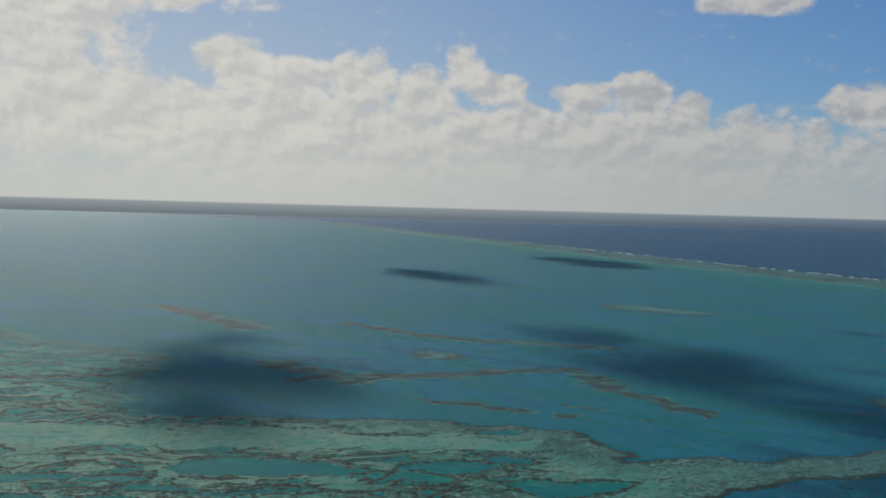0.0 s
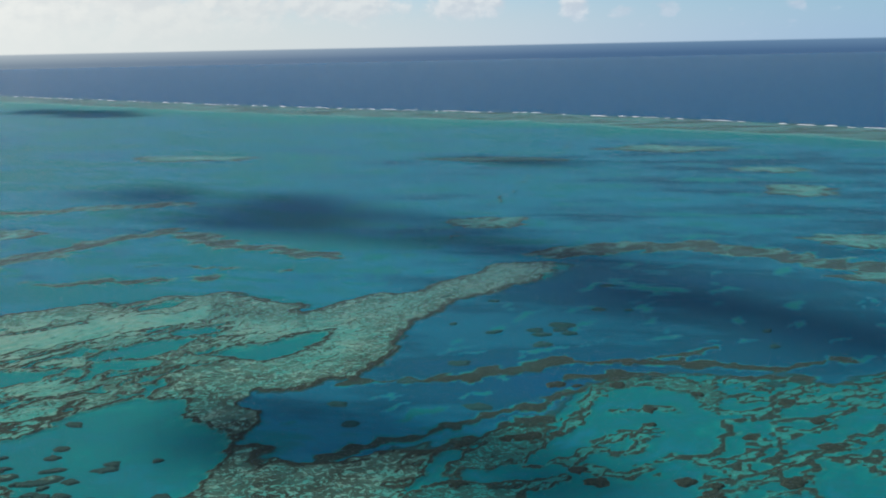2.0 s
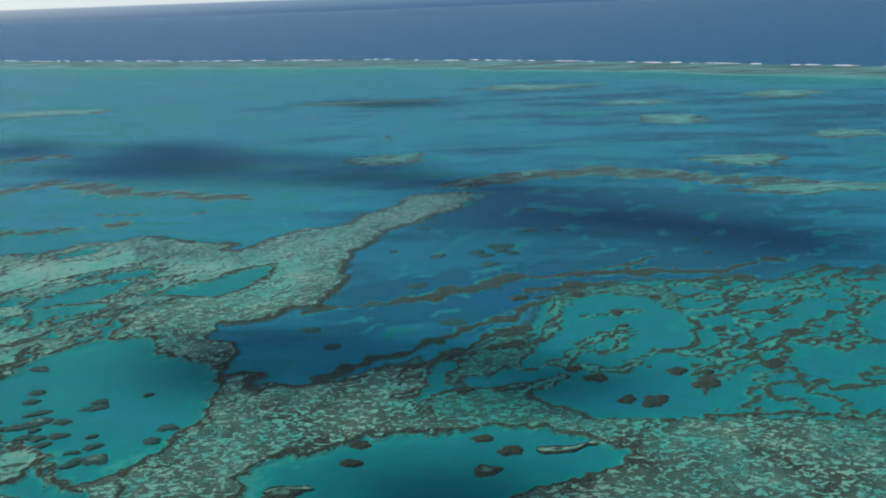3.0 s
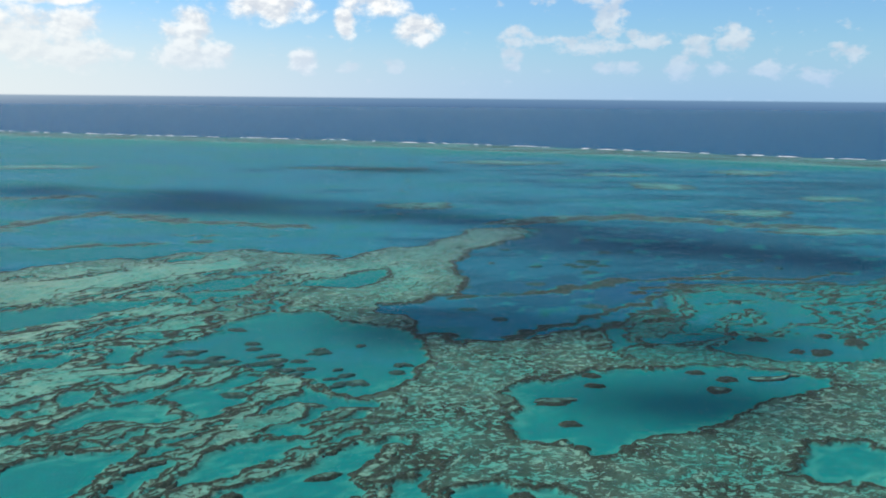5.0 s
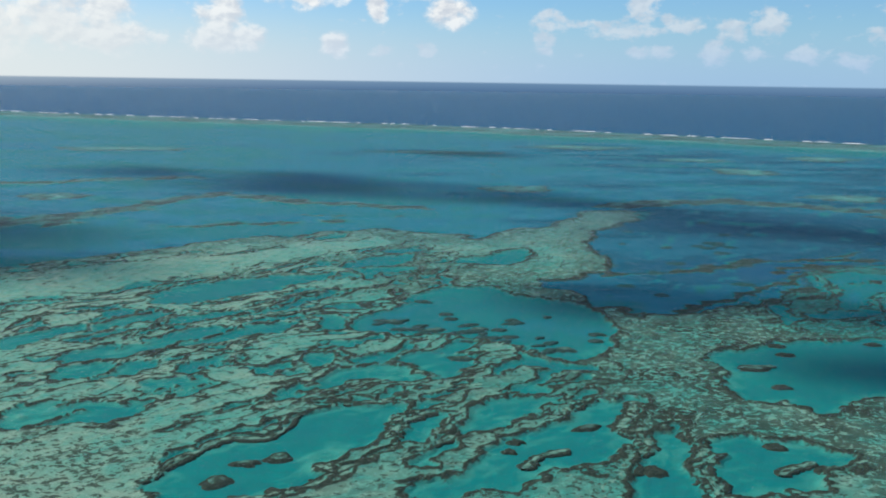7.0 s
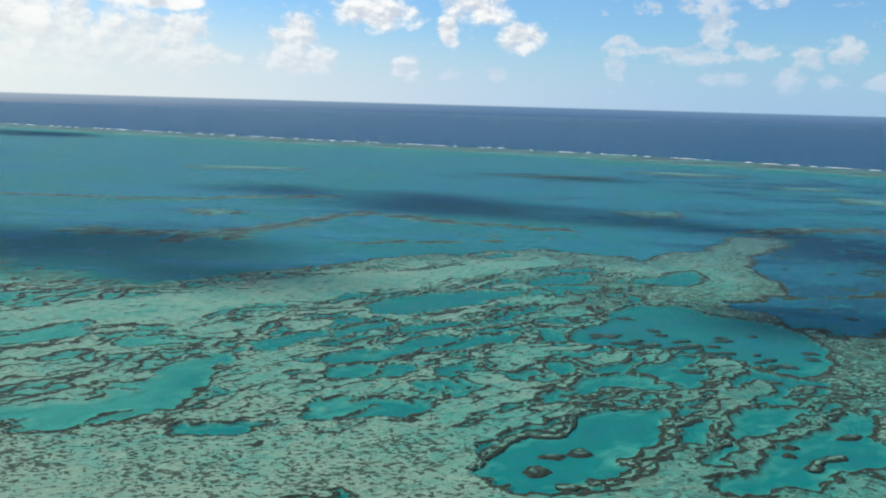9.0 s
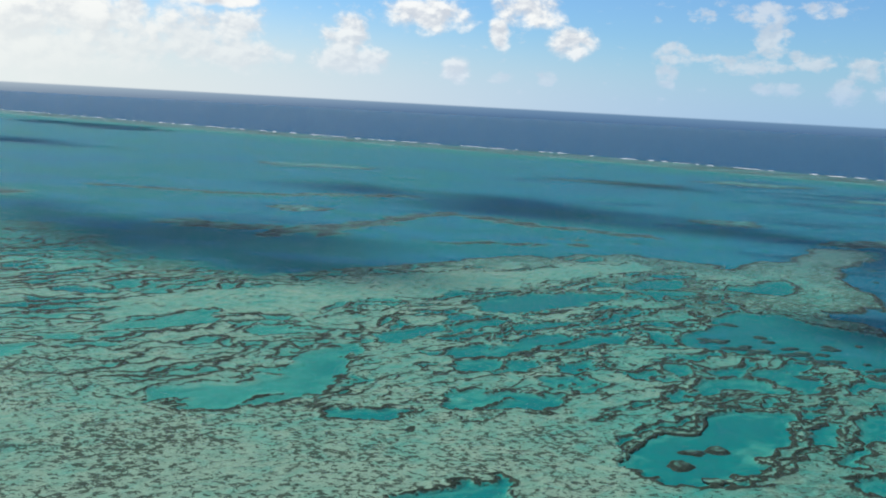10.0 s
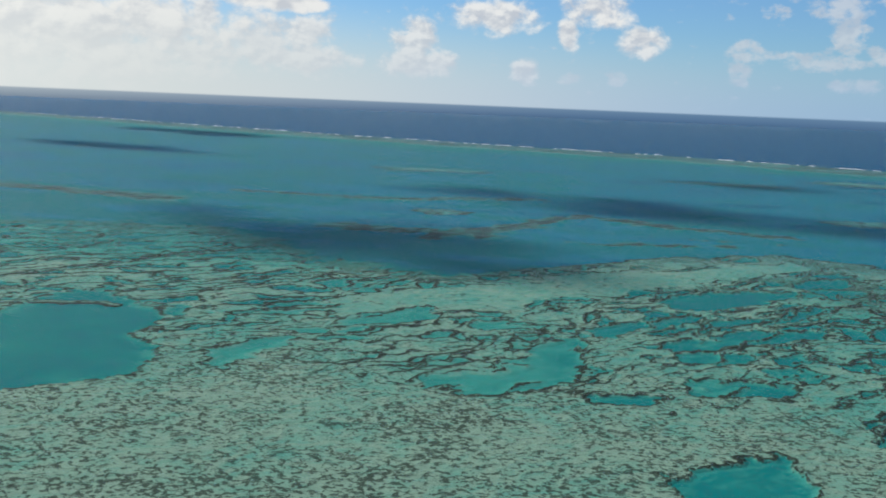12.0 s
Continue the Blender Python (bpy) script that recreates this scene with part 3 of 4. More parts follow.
    dense = np.maximum(dense, 0.85 * step(196, 212, wy) * step(-52, -34, wx) * (1 - step(236, 252, wy)) * (1 - step(-2, 4, wx)))
    dense = np.maximum(dense, 0.8 * (1 - step(2, 9, np.abs(reef - 6))) * step(170, 200, wy))
    north = step(206, 226, wy) * step(-135, -120, wx) * (1 - step(-4, 2, pale)) * (1 - 0.55 * step(5, 10, tongue))
    dense = np.maximum(dense, 0.72 * north * step(-0.35, 0.15, fbm(p / 16, q / 6, 2, 38)))
    dense = np.maximum(dense, np.where(tongue > -2, 0.95 * (1 - step(2.5, 8.0, tongue + 2.5 * fbm(x / 10, y / 10, 2, 37))), 0.0))
    dense = np.maximum(dense * (1 - 0.6 * eastern), np.where(outlines(jx, jy, EAST_FLATS) > -1, 0.9, 0.0))
    dense = np.maximum(dense, 0.35 * step(-48, -40, wx) * (1 - step(150, 165, wy)) * (1 - step(30, 40, wx)))
    broken = fbm(p / 13 + 3.3 * lane, q / 5, 3, 24)
    lines = (1 - step(0.35, 1.0, ridge / (0.62 + 0.9 * broken).clip(0.05, 0.95)))
    lined = np.maximum(terraced, 0.8 * step(92, 118, wy) * step(-420, -360, wx)) * (1 - 0.7 * step(-2, 4, pale))
    drawn = step(-135, -125, wx) * (1 - step(-48, -38, wx)) * step(100, 108, wy) * (1 - step(225, 240, wy))
    flat_coral = np.maximum(step(0.20, 0.04, net) * 0.5, 0.86 * lines * lined * (1 - 0.6 * dense) * (1 - 0.35 * drawn))
    rim_w = (0.76 - 0.36 * step(-40, -56, wx) + 0.34 * fbm(x / 5, y / 5, 3, 33)).clip(0.16, 1.3)
    rim = 1 - step(0.35, 1.0, np.abs(water + 0.75 * rim_w) / rim_w)
    coral = np.where(water > 0.3, 0.0, flat_coral)
    coral = np.maximum(np.maximum(coral, 0.90 * rim), 0.92 * step(-0.30, 0.12, thin))
    specks = np.where(water > 0.2, 0.0, 0.80 + 0.38 * (1 - step(100, 135, wy)) * (1 - step(-66, -54, wx)) + 0.25 * dense)
    specks = specks * (0.85 + 0.28 * fbm(x / 16, y / 16, 2, 35)) * (1 - 0.6 * step(-2, 4, pale))
    depth_flat = 0.50 + 1.1 * step(190, 240, wy - 0.12 * (wx + 150)) * step(-150, -190, wx) + 0.25 * step(-80, -30, wx) + 1.0 * eastern + 0.30 * fbm(x / 18, y / 18, 2, 51) + 0.42 * fbm(p / 4, q / 2.2, 3, 55) - 0.34 * (1 - step(85, 125, wy)) * (1 - step(-70, -50, wx))
    depth_pool = 1.9 + 1.3 * step(0, 4, water) + 0.9 * fbm(x / 14, y / 14, 2, 52) + 0.5 * fbm(p / 5, q / 3, 2, 56) + 0.8 * step(140, 175, wy) + 0.6 * eastern
    shallow = step(-95, -112, wx) * step(-180, -165, wx)
    depth_pool = depth_pool * (1 - 0.45 * shallow)
    depth = np.where(water > 0, depth_pool, np.clip(depth_flat, 0.08, 1.9))
    # the lagoon behind
    fade = step(-100, -145, wx)
    edge = step(-1.2 - 16 * fade, 1.2 + 3 * fade, reef + 4 * fade * fbm(p / 14, q / 4, 3, 63))
    behind = wy - np.interp(wx, (-600, -300, -180, -60, 60, 300), (430, 272, 205, 280, 280, 290))
    lag = 5.6 + 2.0 * step(0, 120, behind) - 1.0 * step(40, -140, wx) + 4.6 * step(-20, 110, wx) + 3.4 * fbm(x / 130, y / 60, 4, 61) + 5.6 * fbm(x / 75 + 0.2 * y / 75, y / 22, 5, 62, 0.66) + 1.5 * step(250, 700, behind) * -1
    chan = oval(wx, wy, 72, 288, 84, 70, 10)
    lag = np.maximum(lag, 4.6) + 7.0 * step(-12, 26, chan) + 7.0 * step(0, 12, band(wx, wy, 8, 222, 60, 250, 22))
    isl = step(-1.0, 1.0, isles)
    inner = step(285, 262, wy) * step(0, 10, wx)
    lag_coral = isl * (0.64 + 0.26 * fbm(p / 9, q / 5, 2, 71) + 0.40 * inner)
    streak = fbm(x / 60 + 0.3 * y / 60, y / 11, 3, 74) + 0.5 * fbm(x / 200, y / 120, 2, 75)
    lag_coral = np.maximum(lag_coral, 0.50 * step(0.40, 0.75, streak) * step(4, 20, -reef) * step(270, 330, wy))
    lag_coral = np.maximum(lag_coral, 0.55 * step(0.42, 0.62, fbm(p / 16, q / 5, 3, 72)) * step(4, 20, -reef) * (1 - step(380, 520, wy)))
    lag_depth = np.where(lag_coral > 0.2, np.minimum(lag, 3.4), lag) * (1 - isl) + (1.5 + 0.5 * fbm(x / 20, y / 20, 2, 73)) * isl
    depth = depth * edge + lag_depth * (1 - edge)
    rim2 = 1 - step(0.6, 2.4, np.abs(inside(np.minimum(reef, 4.0)) - 1.2))
    coral = np.maximum(coral * edge + lag_coral * (1 - edge), 0.8 * rim2 * (1 - 0.75 * fade))
    specks = specks * edge + 0.3 * isl * (1 - edge)
    # behind the camera the flats sink into plain lagoon
    south = step(-70, -100, y + 0.0 * x)
    depth, coral, specks, dense = depth * (1 - south) + 6.0 * south, coral * (1 - south), specks * (1 - south), dense * (1 - south)
    # the outer crest and the open sea
    out = (y - np.interp(x, FOAM_X, FOAM_Y)) * 0.88 + 8 * fbm(x / 60, y / 60, 2, 81)
    apron = 0.8 * step(-200, -125, out + 26 * fbm(x / 130, y / 60, 2, 83)) * (1 - step(-100, -90, out))
    depth, coral = depth * (1 - apron) + 2.4 * apron, coral * (1 - apron)
    crest = step(-115, -95, out)
    depth = depth * (1 - crest) + crest * (1.3 + 1.0 * step(-80, -100, out))
    coral = coral * (1 - crest) + crest * 0.62 * step(-100, -82, out) * (0.85 + 0.35 * fbm(x / 50, y / 20, 2, 82))
    sea = step(2, 25, out)
    depth = depth * (1 - sea) + 40 * sea
    coral = coral * (1 - sea)
    height = -0.70 + 0.28 * step(1.6, 0.9, depth) + 0.30 * np.clip(coral, 0, 1)
    dense = np.where(water > 0.2, 0.0, dense) * edge * (0.85 + 0.3 * fbm(x / 10, y / 10, 2, 36))
    return depth, coral, specks * (1 - sea), dense * (1 - crest), height


def spread(a, b, near, grow, limit):
    """Steps from a out to b that widen as they go."""
    out, d = [a], near
    while out[-1] < b:
        out.append(out[-1] + d)
        d = min(d * grow, limit)
    return out


gx = spread(-250, -150, 0.8, 1.0, 0.8) + spread(-149.5, 75, 0.46, 1.0, 0.46) + spread(75.7, 130, 0.8, 1.0, 0.8)
gx = [-v for v in spread(250.8, 5600, 0.8, 1.035, 400)][::-1] + gx + spread(gx[-1] + 0.8, 5600, 0.8, 1.035, 400)
gy = [-900, -500, -300, -200, -150, -125, -110] + [-100 + 4.0 * k for k in range(32)] + [28 + 1.0 * k for k in range(17)]
while gy[-1] < 5400:
    gy.append(gy[-1] + min(max(0.36, 0.0042 * gy[-1]), 60))
gx, gy = np.array(gx), np.array(gy)


def sheet(name, gx, gy, heights, mat):
    nx, ny = len(gx), len(gy)
    co = np.empty((ny, nx, 3), np.float32)
    co[..., 0], co[..., 1], co[..., 2] = gx[None, :], gy[:, None], heights
    i = np.arange(nx * ny, dtype=np.int32).reshape(ny, nx)
    quads = np.stack([i[:-1, :-1], i[:-1, 1:], i[1:, 1:], i[1:, :-1]], -1).reshape(-1, 4)
    me = bpy.data.meshes.new(name)
    me.vertices.add(nx * ny)
    me.vertices.foreach_set("co", co.ravel())
    me.loops.add(quads.size)
    me.loops.foreach_set("vertex_index", quads.ravel())
    me.polygons.add(len(quads))
    me.polygons.foreach_set("loop_start", np.arange(0, quads.size, 4, dtype=np.int32))
    me.polygons.foreach_set("use_smooth", np.ones(len(quads), bool))
    me.update(calc_edges=True)
    me.materials.append(mat)
    return new(name, me)


X, Y = np.meshgrid(gx, gy)
depth, coral, specks, dense, height = reef_fields(X, Y)
ground = sheet("ground", gx, gy, height, seabed_mat)
for key, values in (("depth", depth), ("coral", coral), ("speck", specks), ("dense", dense)):
    ground.data.attributes.new(key, "FLOAT", "POINT").data.foreach_set("value", values.astype(np.float32).ravel())
tagged(ground, "pale sand and brown coral floor under clear shallow sea", "sea floor", kind="structure")

wide = np.array(spread(0, 5600, 20, 1.15, 500))
water = sheet("water", np.concatenate([-wide[:0:-1], wide]), np.concatenate([-wide[8:0:-1], wide]), 0.0, water_mat)
tagged(water, "clear turquoise lagoon and dark blue open sea", "sea", kind="structure")


# ---- surf on the outer crest ----
def breaker(length, seed):
    rng = random.Random(seed)
    bm = bmesh.new()
    steps = max(6, int(length / 3))
    rings = []
    for k in range(steps + 1):
        t = k / steps
        swell = max(0.05, math.sin(math.pi * t) ** 0.5) * (0.3 + 0.9 * rng.random())
        across = 1.5 * noise.noise((t * length * 0.06, seed, 0))
        ring = []
        for y, z in ((-1.9, -0.1), (-1.1, 0.22), (-0.4, 0.42), (0.3, 0.38), (1.0, 0.18), (1.8, -0.1)):
            ring.append(bm.verts.new((t * length - length / 2, across + y * swell + rng.uniform(-0.3, 0.3), z * swell if z > 0 else z)))
        rings.append(ring)
    for a, b in zip(rings, rings[1:]):
        for j in range(5):
            bm.faces.new((a[j], b[j], b[j + 1], a[j + 1]))
    bm.faces.new(rings[0])
    bm.faces.new(rings[-1][::-1])
    me = bpy.data.meshes.new("breaking_wave")
    bm.to_mesh(me)
    bm.free()
    for f in me.polygons:
        f.use_smooth = True
    me.materials.append(foam_mat)
    return new("breaking_wave", me)


rng = random.Random(4)
x = -1250.0
k = 0
while x < 900:
    length = rng.choice((rng.uniform(4, 10), rng.uniform(6, 14), rng.uniform(12, 34)))
    xm = x + length / 2
    y0 = float(np.interp(xm, FOAM_X, FOAM_Y))
    slope = math.degrees(math.atan2(float(np.interp(xm + 20, FOAM_X, FOAM_Y) - np.interp(xm - 20, FOAM_X, FOAM_Y)), 40))
    wave = breaker(length, k)
    wave.matrix_world = pose(xm, y0 + rng.uniform(-3, 6), 0.02, 0, 0, slope)
    tagged(wave, "white breaking wave along the outer reef crest", "wave", "surf along the reef crest")
    x += length * 0.9 + rng.choice((rng.uniform(0.5, 6), rng.uniform(4, 26)))
    k += 1


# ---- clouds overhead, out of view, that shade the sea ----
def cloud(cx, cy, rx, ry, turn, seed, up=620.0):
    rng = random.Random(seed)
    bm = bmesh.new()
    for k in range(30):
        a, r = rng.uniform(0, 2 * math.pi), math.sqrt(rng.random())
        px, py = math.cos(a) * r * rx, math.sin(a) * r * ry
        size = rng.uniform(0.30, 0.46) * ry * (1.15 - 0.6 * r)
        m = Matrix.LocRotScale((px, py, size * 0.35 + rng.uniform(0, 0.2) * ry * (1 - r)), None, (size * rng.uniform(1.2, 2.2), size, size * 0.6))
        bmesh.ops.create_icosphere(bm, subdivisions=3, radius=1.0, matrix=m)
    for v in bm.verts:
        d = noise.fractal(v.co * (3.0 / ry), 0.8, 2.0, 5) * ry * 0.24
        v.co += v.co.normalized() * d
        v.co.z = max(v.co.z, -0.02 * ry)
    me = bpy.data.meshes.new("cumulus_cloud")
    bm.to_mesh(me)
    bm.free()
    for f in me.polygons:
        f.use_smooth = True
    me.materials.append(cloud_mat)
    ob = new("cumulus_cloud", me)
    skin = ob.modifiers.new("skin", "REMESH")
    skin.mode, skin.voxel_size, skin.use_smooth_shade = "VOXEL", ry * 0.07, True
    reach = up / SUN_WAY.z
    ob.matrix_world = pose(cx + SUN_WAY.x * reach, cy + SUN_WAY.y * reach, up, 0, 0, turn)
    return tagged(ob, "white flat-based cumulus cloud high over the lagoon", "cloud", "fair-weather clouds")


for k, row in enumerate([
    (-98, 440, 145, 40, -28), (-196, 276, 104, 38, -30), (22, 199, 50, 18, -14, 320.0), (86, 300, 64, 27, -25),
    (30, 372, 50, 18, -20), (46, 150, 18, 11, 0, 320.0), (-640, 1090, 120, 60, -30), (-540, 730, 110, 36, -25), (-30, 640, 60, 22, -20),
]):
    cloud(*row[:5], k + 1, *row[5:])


# ---- coral fingers and heads that stand in the pools ----
def flesh(name, verts, faces, depths, corals, parent=None, label=""):
    """One coral mesh with its own depth of water and cover of coral."""
    me = bpy.data.meshes.new(name)
    me.from_pydata(verts, [], faces)
    for key, values in (("depth", depths), ("coral", corals), ("speck", [0.3] * len(verts)), ("dense", [0.0] * len(verts))):
        me.attributes.new(key, "FLOAT", "POINT").data.foreach_set("value", np.array(values, np.float32))
    for f in me.polygons:
        f.use_smooth = True
    me.materials.append(seabed_mat)
    ob = new(name, me)
    if parent:
        ob.parent = parent
    return tagged(ob, label) if label else ob


def smooth_line(points, gap=0.32):
    """Even steps along a soft curve through the points."""
    pts = [Vector((*p, 0)) for p in points]
    pts = [pts[0] * 2 - pts[1], *pts, pts[-1] * 2 - pts[-2]]
    out = []
    for a, b, c, d in zip(pts, pts[1:], pts[2:], pts[3:]):
        k = max(2, int((c - b).length / gap))
        for i in range(k):
            t = i / k
            out.append(0.5 * (2 * b + (c - a) * t + (2 * a - 5 * b + 4 * c - d) * t * t + (3 * b - a - 3 * c + d) * t ** 3))
    return out + [pts[-2]]


PROFILE = ((-1.0, -0.76, 0.25), (-0.93, -0.60, 0.95), (-0.80, -0.46, 1.0), (-0.62, -0.42, 0.85), (-0.30, -0.45, 0.46),
           (0.30, -0.45, 0.46), (0.62, -0.42, 0.85), (0.80, -0.46, 1.0), (0.93, -0.60, 0.95), (1.0, -0.76, 0.25))


def coral_finger(points, width, seed):
    line = smooth_line(points)
    n_all = len(line)
    verts, faces, depths, corals = [], [], [], []
    top = []
    for i, c in enumerate(line):
        t = i / (n_all - 1)
        ahead = (line[min(i + 1, n_all - 1)] - line[max(i - 1, 0)]).normalized()
        side = Vector((-ahead.y, ahead.x, 0))
        end = min(1.0, 0.25 + math.sqrt(max(0.0, min(t, 1 - t)) * n_all * 0.22))
        base = c + side * 1.5 * noise.noise((c.x * 0.16, c.y * 0.16, seed))
        lw = 1.0 * width * end * (0.85 + 0.75 * noise.noise((c.x * 0.28, c.y * 0.28, seed + 5)) + 0.42 * noise.noise((c.x * 1.3, c.y * 1.3, seed + 9)))
        rw = 1.0 * width * end * (0.85 + 0.75 * noise.noise((c.x * 0.28, c.y * 0.28, seed + 15)) + 0.42 * noise.noise((c.x * 1.3, c.y * 1.3, seed + 19)))
        row = []
        for u, z, k in PROFILE:
            v = base + side * (u * (rw if u > 0 else lw))
            v.z = z + 0.10 * noise.noise((v.x * 0.8, v.y * 0.8, seed))
            verts.append(v)
            depths.append(2.6 if abs(u) == 1 else 0.65 if abs(u) < 0.5 else 0.35)
            corals.append(k)
            row.append(v)
        top.append(row[3:7])
    m = len(PROFILE)
    for i in range(n_all - 1):
        for j in range(m - 1):
            faces.append((i * m + j, i * m + j + 1, (i + 1) * m + j + 1, (i + 1) * m + j))
    faces.append(tuple(range(m)))
    faces.append(tuple(range(n_all * m - 1, n_all * m - m - 1, -1)))
    ob = new("coral_ridge", None)
    flesh("coral_wall", verts, faces, depths, corals, ob)
    if width > 1.25:
        tv, tf, td, tc = [], [], [], []
        cut = range(2, n_all - 2)
        for a, i in enumerate(cut):
            r = top[i]
            wide = 0.6 + 0.9 * noise.noise((r[0].x * 0.5, r[0].y * 0.5, seed + 31))
            mid = (r[1] + r[2]) / 2
            for u in (-1, -0.35, 0.35, 1):
                v = mid + (r[2] - r[1]) * 1.0 * u * wide
                v.z = mid.z + (0.07 if abs(u) < 1 else -0.06)
                tv.append(v)
                td.append(0.42)
                tc.append(0.45 + 0.75 * noise.noise((v.x * 0.8, v.y * 0.8, seed + 40)))
            if a:
                for j in range(3):
                    o = a * 4 + j
                    tf.append((o - 4, o - 3, o + 1, o))
        flesh("sandy_top", tv, tf, td, tc, ob, "pale green sand along the top")
    return tagged(ob, "long winding brown coral ridge in a turquoise pool", "coral ridge", "coral ridges between the pools")


def coral_head(x, y, rx, ry, turn, seed, ring=False, under=0.4):
    segs = 18
    rows = ((1.08, -0.78, 0.2), (0.95, -0.62, 0.95), (0.78, -0.44, 1.0), (0.55, -0.37, 0.95), (0.28, -0.40, 0.85))
    ca, sa = math.cos(radians(turn)), math.sin(radians(turn))
    verts, faces, depths, corals = [], [], [], []
    for r, z, k in rows:
        for j in range(segs):
            a = 2 * math.pi * j / segs
            g = r * (1 + 0.50 * noise.noise((math.cos(a) * 1.3, math.sin(a) * 1.3, seed)) + 0.32 * noise.noise((math.cos(a) * 3.2, math.sin(a) * 3.2, seed + 7)))
            u, v = math.cos(a) * rx * g, math.sin(a) * ry * g
            verts.append(Vector((u * ca - v * sa, u * sa + v * ca, z + 0.08 * noise.noise((u, v, seed)))))
            depths.append(max(2.6, under + 1) if r > 1 else under)
            corals.append(k)
    verts.append(Vector((0, 0, -0.41)))
    depths.append(under)
    corals.append(0.8)
    for i in range(len(rows) - 1):
        for j in range(segs):
            a, b = i * segs + j, i * segs + (j + 1) % segs
            faces.append((a, b, b + segs, a + segs))
    last = (len(rows) - 1) * segs
    for j in range(segs):
        faces.append((last + j, last + (j + 1) % segs, len(verts) - 1))
    ob = new("bommie", None)
    ob.location = (x, y, 0)
    flesh("coral_body", verts, faces, depths, corals, ob)
    if ring:
        tv, tf = [Vector((0, 0, -0.30))], []
        for j in range(segs):
            w = verts[3 * segs + j]
            tv.append(Vector((w.x * 0.95, w.y * 0.95, -0.34)))
            tf.append((0, 1 + j, 1 + (j + 1) % segs))
        flesh("sandy_top", tv, tf, [0.7] * len(tv), [0.56] * len(tv), ob, "pale green sand in the middle")
        return tagged(ob, "ring-shaped brown coral head with a sandy middle", "coral head", "coral heads in the pools")
    return tagged(ob, "small rounded brown coral head under clear water", "coral head", "coral heads in the pools")


coral_finger([(-47.6, 93.8), (-41.8, 95.9), (-37.9, 99.3), (-37.2, 103.8), (-33.5, 107.5), (-31.0, 111.1), (-30.7, 117.4), (-29.4, 122.5), (-24.6, 127.2), (-20.9, 131.3)], 1.7, 1)
coral_finger([(-36.6, 99.1), (-33.7, 102.6), (-30.6, 105.4), (-27.4, 110.3), (-23.9, 115.6), (-22.9, 122.4), (-23.3, 126.5)], 1.5, 2)
coral_finger([(-18.7, 114.5), (-15.8, 118.3), (-10.9, 123.1), (-6.4, 128.3), (-1.7, 133.8), (2.0, 136.0)], 1.6, 3)
coral_finger([(-6.9, 95.8), (-5.6, 100.6), (-2.9, 105.1), (-1.6, 108.8), (1.7, 111.9), (1.7, 116.0), (-0.1, 118.0), (1.4, 125.0), (3.7, 131.5)], 1.9, 4)
coral_finger([(5.9, 96.1), (7.2, 101.3), (6.6, 105.5), (8.3, 111.3), (7.5, 117.4), (9.2, 123.1), (12.4, 126.9)], 1.9, 5)
coral_finger([(-15.2, 105.0), (-13.1, 108.2), (-10.5, 110.3), (-8.4, 111.7)], 1.3, 6)
coral_finger([(-14.8, 98.9), (-12.0, 101.1), (-9.2, 103.0), (-6.7, 102.3)], 1.4, 7)
coral_finger([(-28.2, 101.5), (-25.8, 103.4), (-23.1, 104.0), (-21.8, 105.3)], 1.2, 8)
coral_finger([(-60.4, 97.9), (-56.7, 101.8), (-55.7, 107.9), (-52.0, 112.6), (-46.6, 115.0), (-45.8, 121.1), (-42.4, 126.9)], 1.3, 9)
coral_finger([(-38.5, 127.2), (-33.1, 130.1), (-28.3, 133.6), (-24.7, 136.0), (-18.2, 138.5)], 1.3, 10)
coral_finger([(-80.8, 169.9), (-76.3, 184.3), (-65.8, 187.7), (-57.6, 200.5), (-49.2, 211.0)], 1.3, 11)
coral_finger([(-80.7, 158.9), (-75.7, 170.3), (-70.3, 173.8), (-61.6, 178.2), (-51.1, 188.9), (-48.7, 197.2)], 1.3, 12)
coral_finger([(-76.6, 150.7), (-71.5, 155.7), (-64.5, 158.8), (-58.4, 162.4), (-52.3, 167.7)], 1.3, 13)
coral_finger([(16.2, 103.9), (18.6, 107.1), (20.8, 109.2)], 1.3, 14)
coral_finger([(60.1, 162.2), (65.7, 164.7), (70.0, 165.7)], 1.3, 15)
coral_finger([(23.4, 150.1), (27.1, 151.3), (29.8, 151.5)], 1.2, 16)
coral_finger([(-38.4, 159.2), (-35.6, 163.7), (-31.1, 164.8), (-26.8, 168.1)], 1.2, 17)
coral_finger([(-236, 137), (-222, 142), (-210, 146), (-203, 145)], 2.0, 20)
coral_finger([(-222, 104), (-214, 107), (-208, 106)], 2.4, 21)

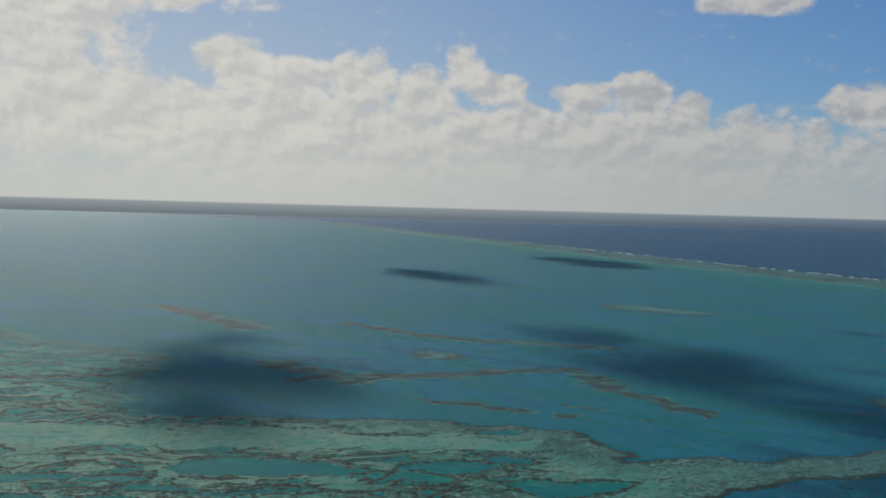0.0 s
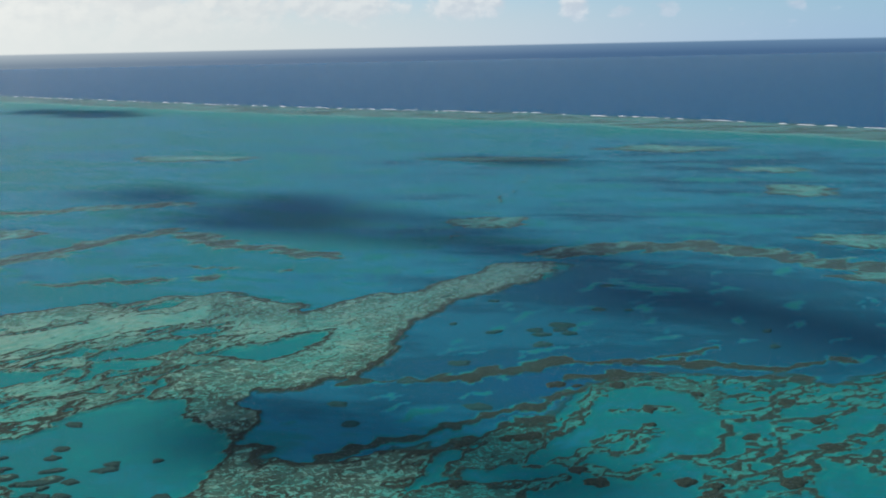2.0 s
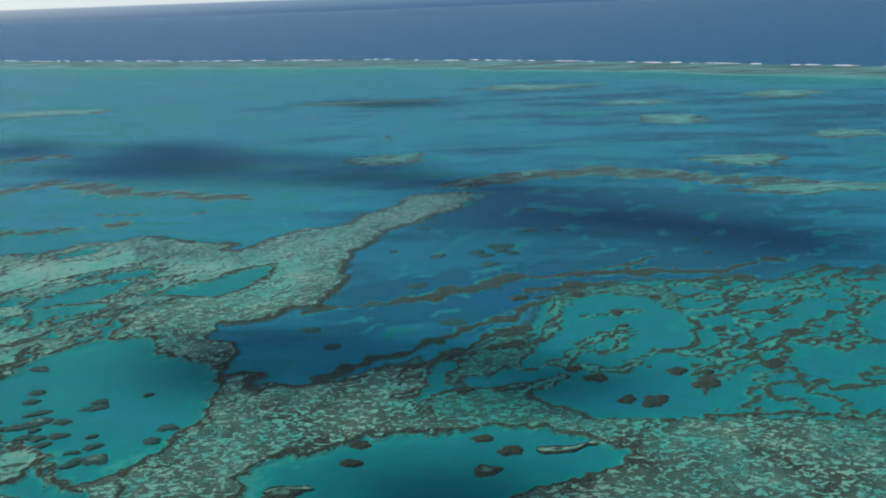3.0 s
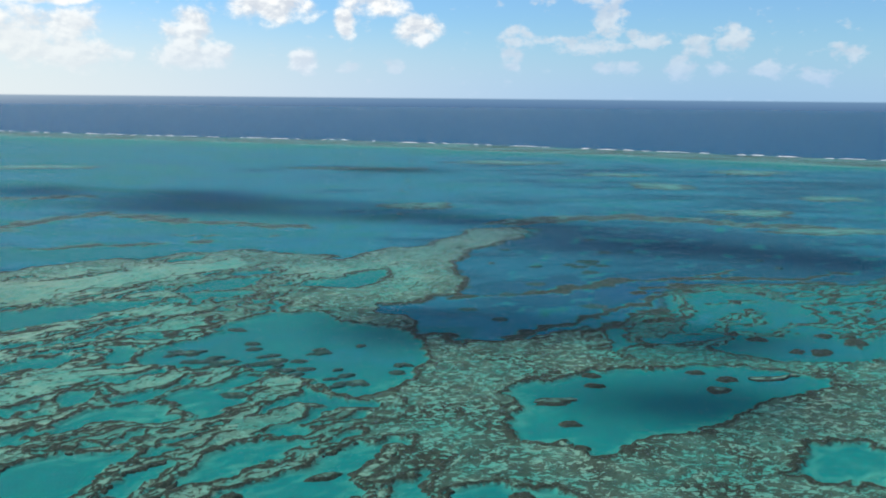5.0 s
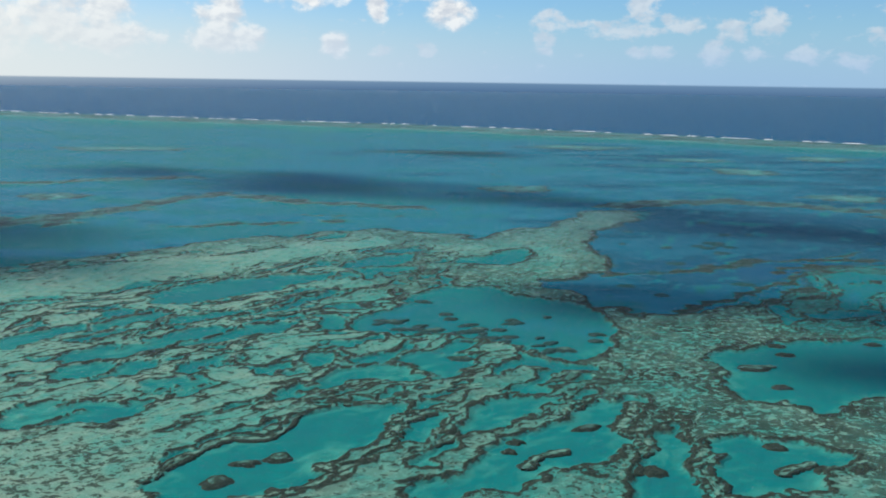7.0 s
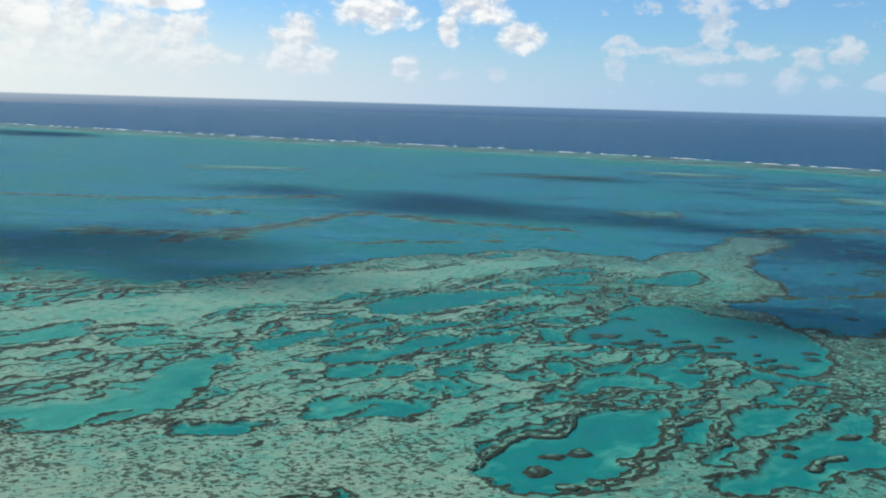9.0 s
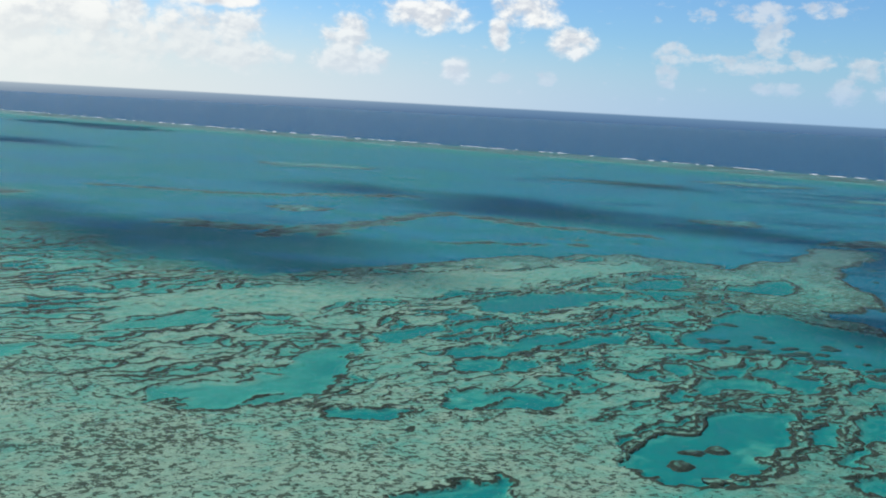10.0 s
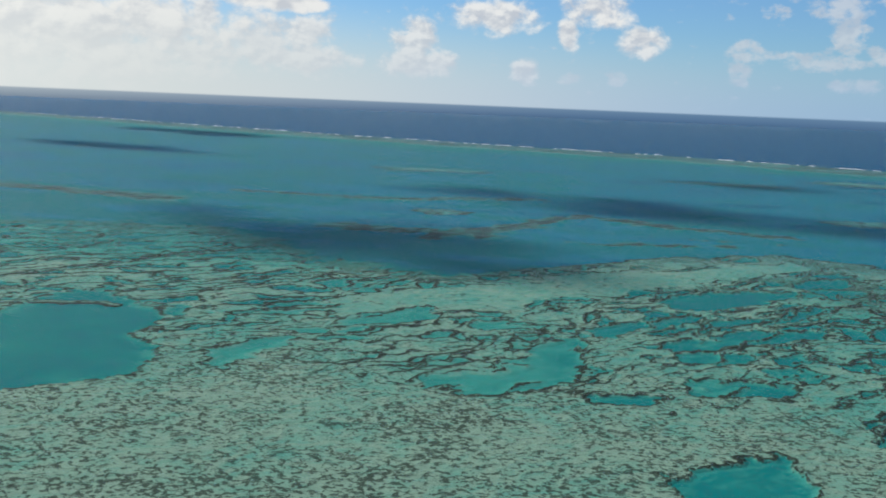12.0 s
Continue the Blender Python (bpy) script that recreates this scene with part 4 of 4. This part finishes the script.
HEADS = [  # x, y, half length, half width, turn
    (-44, 107, 2.0, 1.5, 30), (-48, 105, 2.2, 1.0, 10), (-50, 99.5, 2.2, 1.7, 25), (-43, 97, 1.2, 0.9, 0), (-5, 120, 2.1, 1.3, 30),
    (-15, 114, 1.2, 1.1, 0), (-16, 110.5, 1.0, 0.9, 0), (1, 105, 1.7, 1.6, 0), (18, 114, 1.6, 1.2, 0), (23, 106, 2.3, 2.0, 0),
]
LAGOON_HEADS = [
    (-12, 181, 1.5, 1.3, 0), (-4, 160, 2.2, 1.8, 0), (3, 171, 1.8, 1.2, 0), (2, 166, 1.5, 1.1, 0), (-22, 153, 2.0, 1.5, 0),
    (-19, 173, 2.2, 1.6, 20), (-16, 167, 1.5, 1.2, 0), (-13, 168, 1.6, 1.1, 0), (-24, 181, 1.6, 1.4, 0), (-35, 178, 2.2, 2.0, 0),
    (-25, 185, 1.6, 1.4, 0), (-5, 184, 1.0, 0.9, 0), (-27, 172, 2.2, 1.6, 20), (-15, 173, 1.3, 1.2, 0), (-30, 196, 1.8, 1.5, 0),
]
FAR_HEADS = [
    (26, 150, 3.2, 1.3, 5), (34, 159, 1.6, 1.2, 0), (27, 140, 1.5, 1.2, 0), (27, 130, 1.6, 1.1, 0), (52, 167, 1.6, 1.3, 0), (56, 163, 1.8, 1.5, 0),
    (53, 157, 2.0, 1.8, 0), (34, 165, 1.8, 1.2, 0), (52, 282, 3.5, 2.6, 0), (34, 247, 2.6, 2.0, 0), (26, 233, 2.6, 2.0, 0),
    (44, 221, 3.0, 2.0, 0), (16, 217, 2.2, 1.8, 0), (22, 207, 2.2, 1.6, 0),
]
for k, row in enumerate(HEADS + LAGOON_HEADS + FAR_HEADS):
    coral_head(*row, seed=k * 3.1, ring=row[2] > 1.9 and row[1] < 200, under=3.0 if row[1] > 200 else 2.2 if row in LAGOON_HEADS else 0.6)
# small heads crowd along the southern side of the great pool
rng = random.Random(31)
for k in range(30):
    t = rng.random()
    r = rng.uniform(0.6, 1.2)
    coral_head(-38 + 38 * t + rng.uniform(-2, 2), 172 - 17 * t + rng.gauss(5, 4), r * rng.uniform(1.2, 2.4), r, rng.uniform(10, 60), 300 + k * 1.7, under=2.4)
# more heads scattered in the deep channel and the labyrinth's pools
rng = random.Random(12)
for k in range(44):
    px, py = (rng.uniform(14, 110), rng.uniform(240, 330)) if k < 20 else (rng.uniform(38, 110), rng.uniform(180, 240))
    r = rng.uniform(0.9, 2.2)
    coral_head(px, py, r * rng.uniform(1.0, 1.6), r, rng.uniform(20, 70), 200 + k, under=3.2 if k < 20 else 1.2)


# ---- patch reefs of the lagoon ----
def patch_reef(x, y, rx, ry, turn, seed):
    segs = 48
    rows = ((1.04, -0.78, 0.2), (0.99, -0.62, 0.75), (0.86, -0.45, 0.52), (0.62, -0.40, 0.42), (0.35, -0.38, 0.40))
    ca, sa = math.cos(radians(turn)), math.sin(radians(turn))
    verts, faces, depths, corals = [], [], [], []
    for r, z, k in rows:
        for j in range(segs):
            a = 2 * math.pi * j / segs
            c, s = math.cos(a), math.sin(a)
            g = r * (1 + 0.55 * noise.noise((c * 1.2, s * 1.2, seed)) + 0.35 * noise.noise((c * 3, s * 3, seed + 7)) + 0.22 * noise.noise((c * 8, s * 8, seed + 9)))
            u, v = c * rx * g, s * ry * g
            verts.append(Vector((u * ca - v * sa, u * sa + v * ca, z)))
            depths.append(4.0 if r > 1 else 1.7)
            corals.append(k + 0.55 * noise.noise((u * 0.3, v * 0.3, seed)) if r < 1 else k)
    verts.append(Vector((0, 0, -0.38)))
    depths.append(0.6)
    corals.append(0.35)
    for i in range(len(rows) - 1):
        for j in range(segs):
            a, b = i * segs + j, i * segs + (j + 1) % segs
            faces.append((a, b, b + segs, a + segs))
    last = (len(rows) - 1) * segs
    for j in range(segs):
        faces.append((last + j, last + (j + 1) % segs, len(verts) - 1))
    ob = flesh("patch_reef", verts, faces, depths, corals)
    ob.location = (x, y, 0)
    return tagged(ob, "tan patch reef with pale sand in the blue lagoon", "patch reef", "patch reefs of the lagoon")


ISLANDS = [
    (4, 425, 17, 12, 0), (133, 531, 20, 18, -20), (210, 637, 24, 22, 0), (122, 612, 20, 14, 0), (64, 723, 42, 20, 0),
    (197, 469, 16, 10, 0), (138, 408, 18, 14, 0), (152, 352, 26, 9, 0), (-178, 373, 12, 9, 0), (-40, 650, 40, 14, 0), (-239, 640, 40, 18, 0),
]
for k, row in enumerate(ISLANDS):
    patch_reef(*row, seed=k * 5.3)
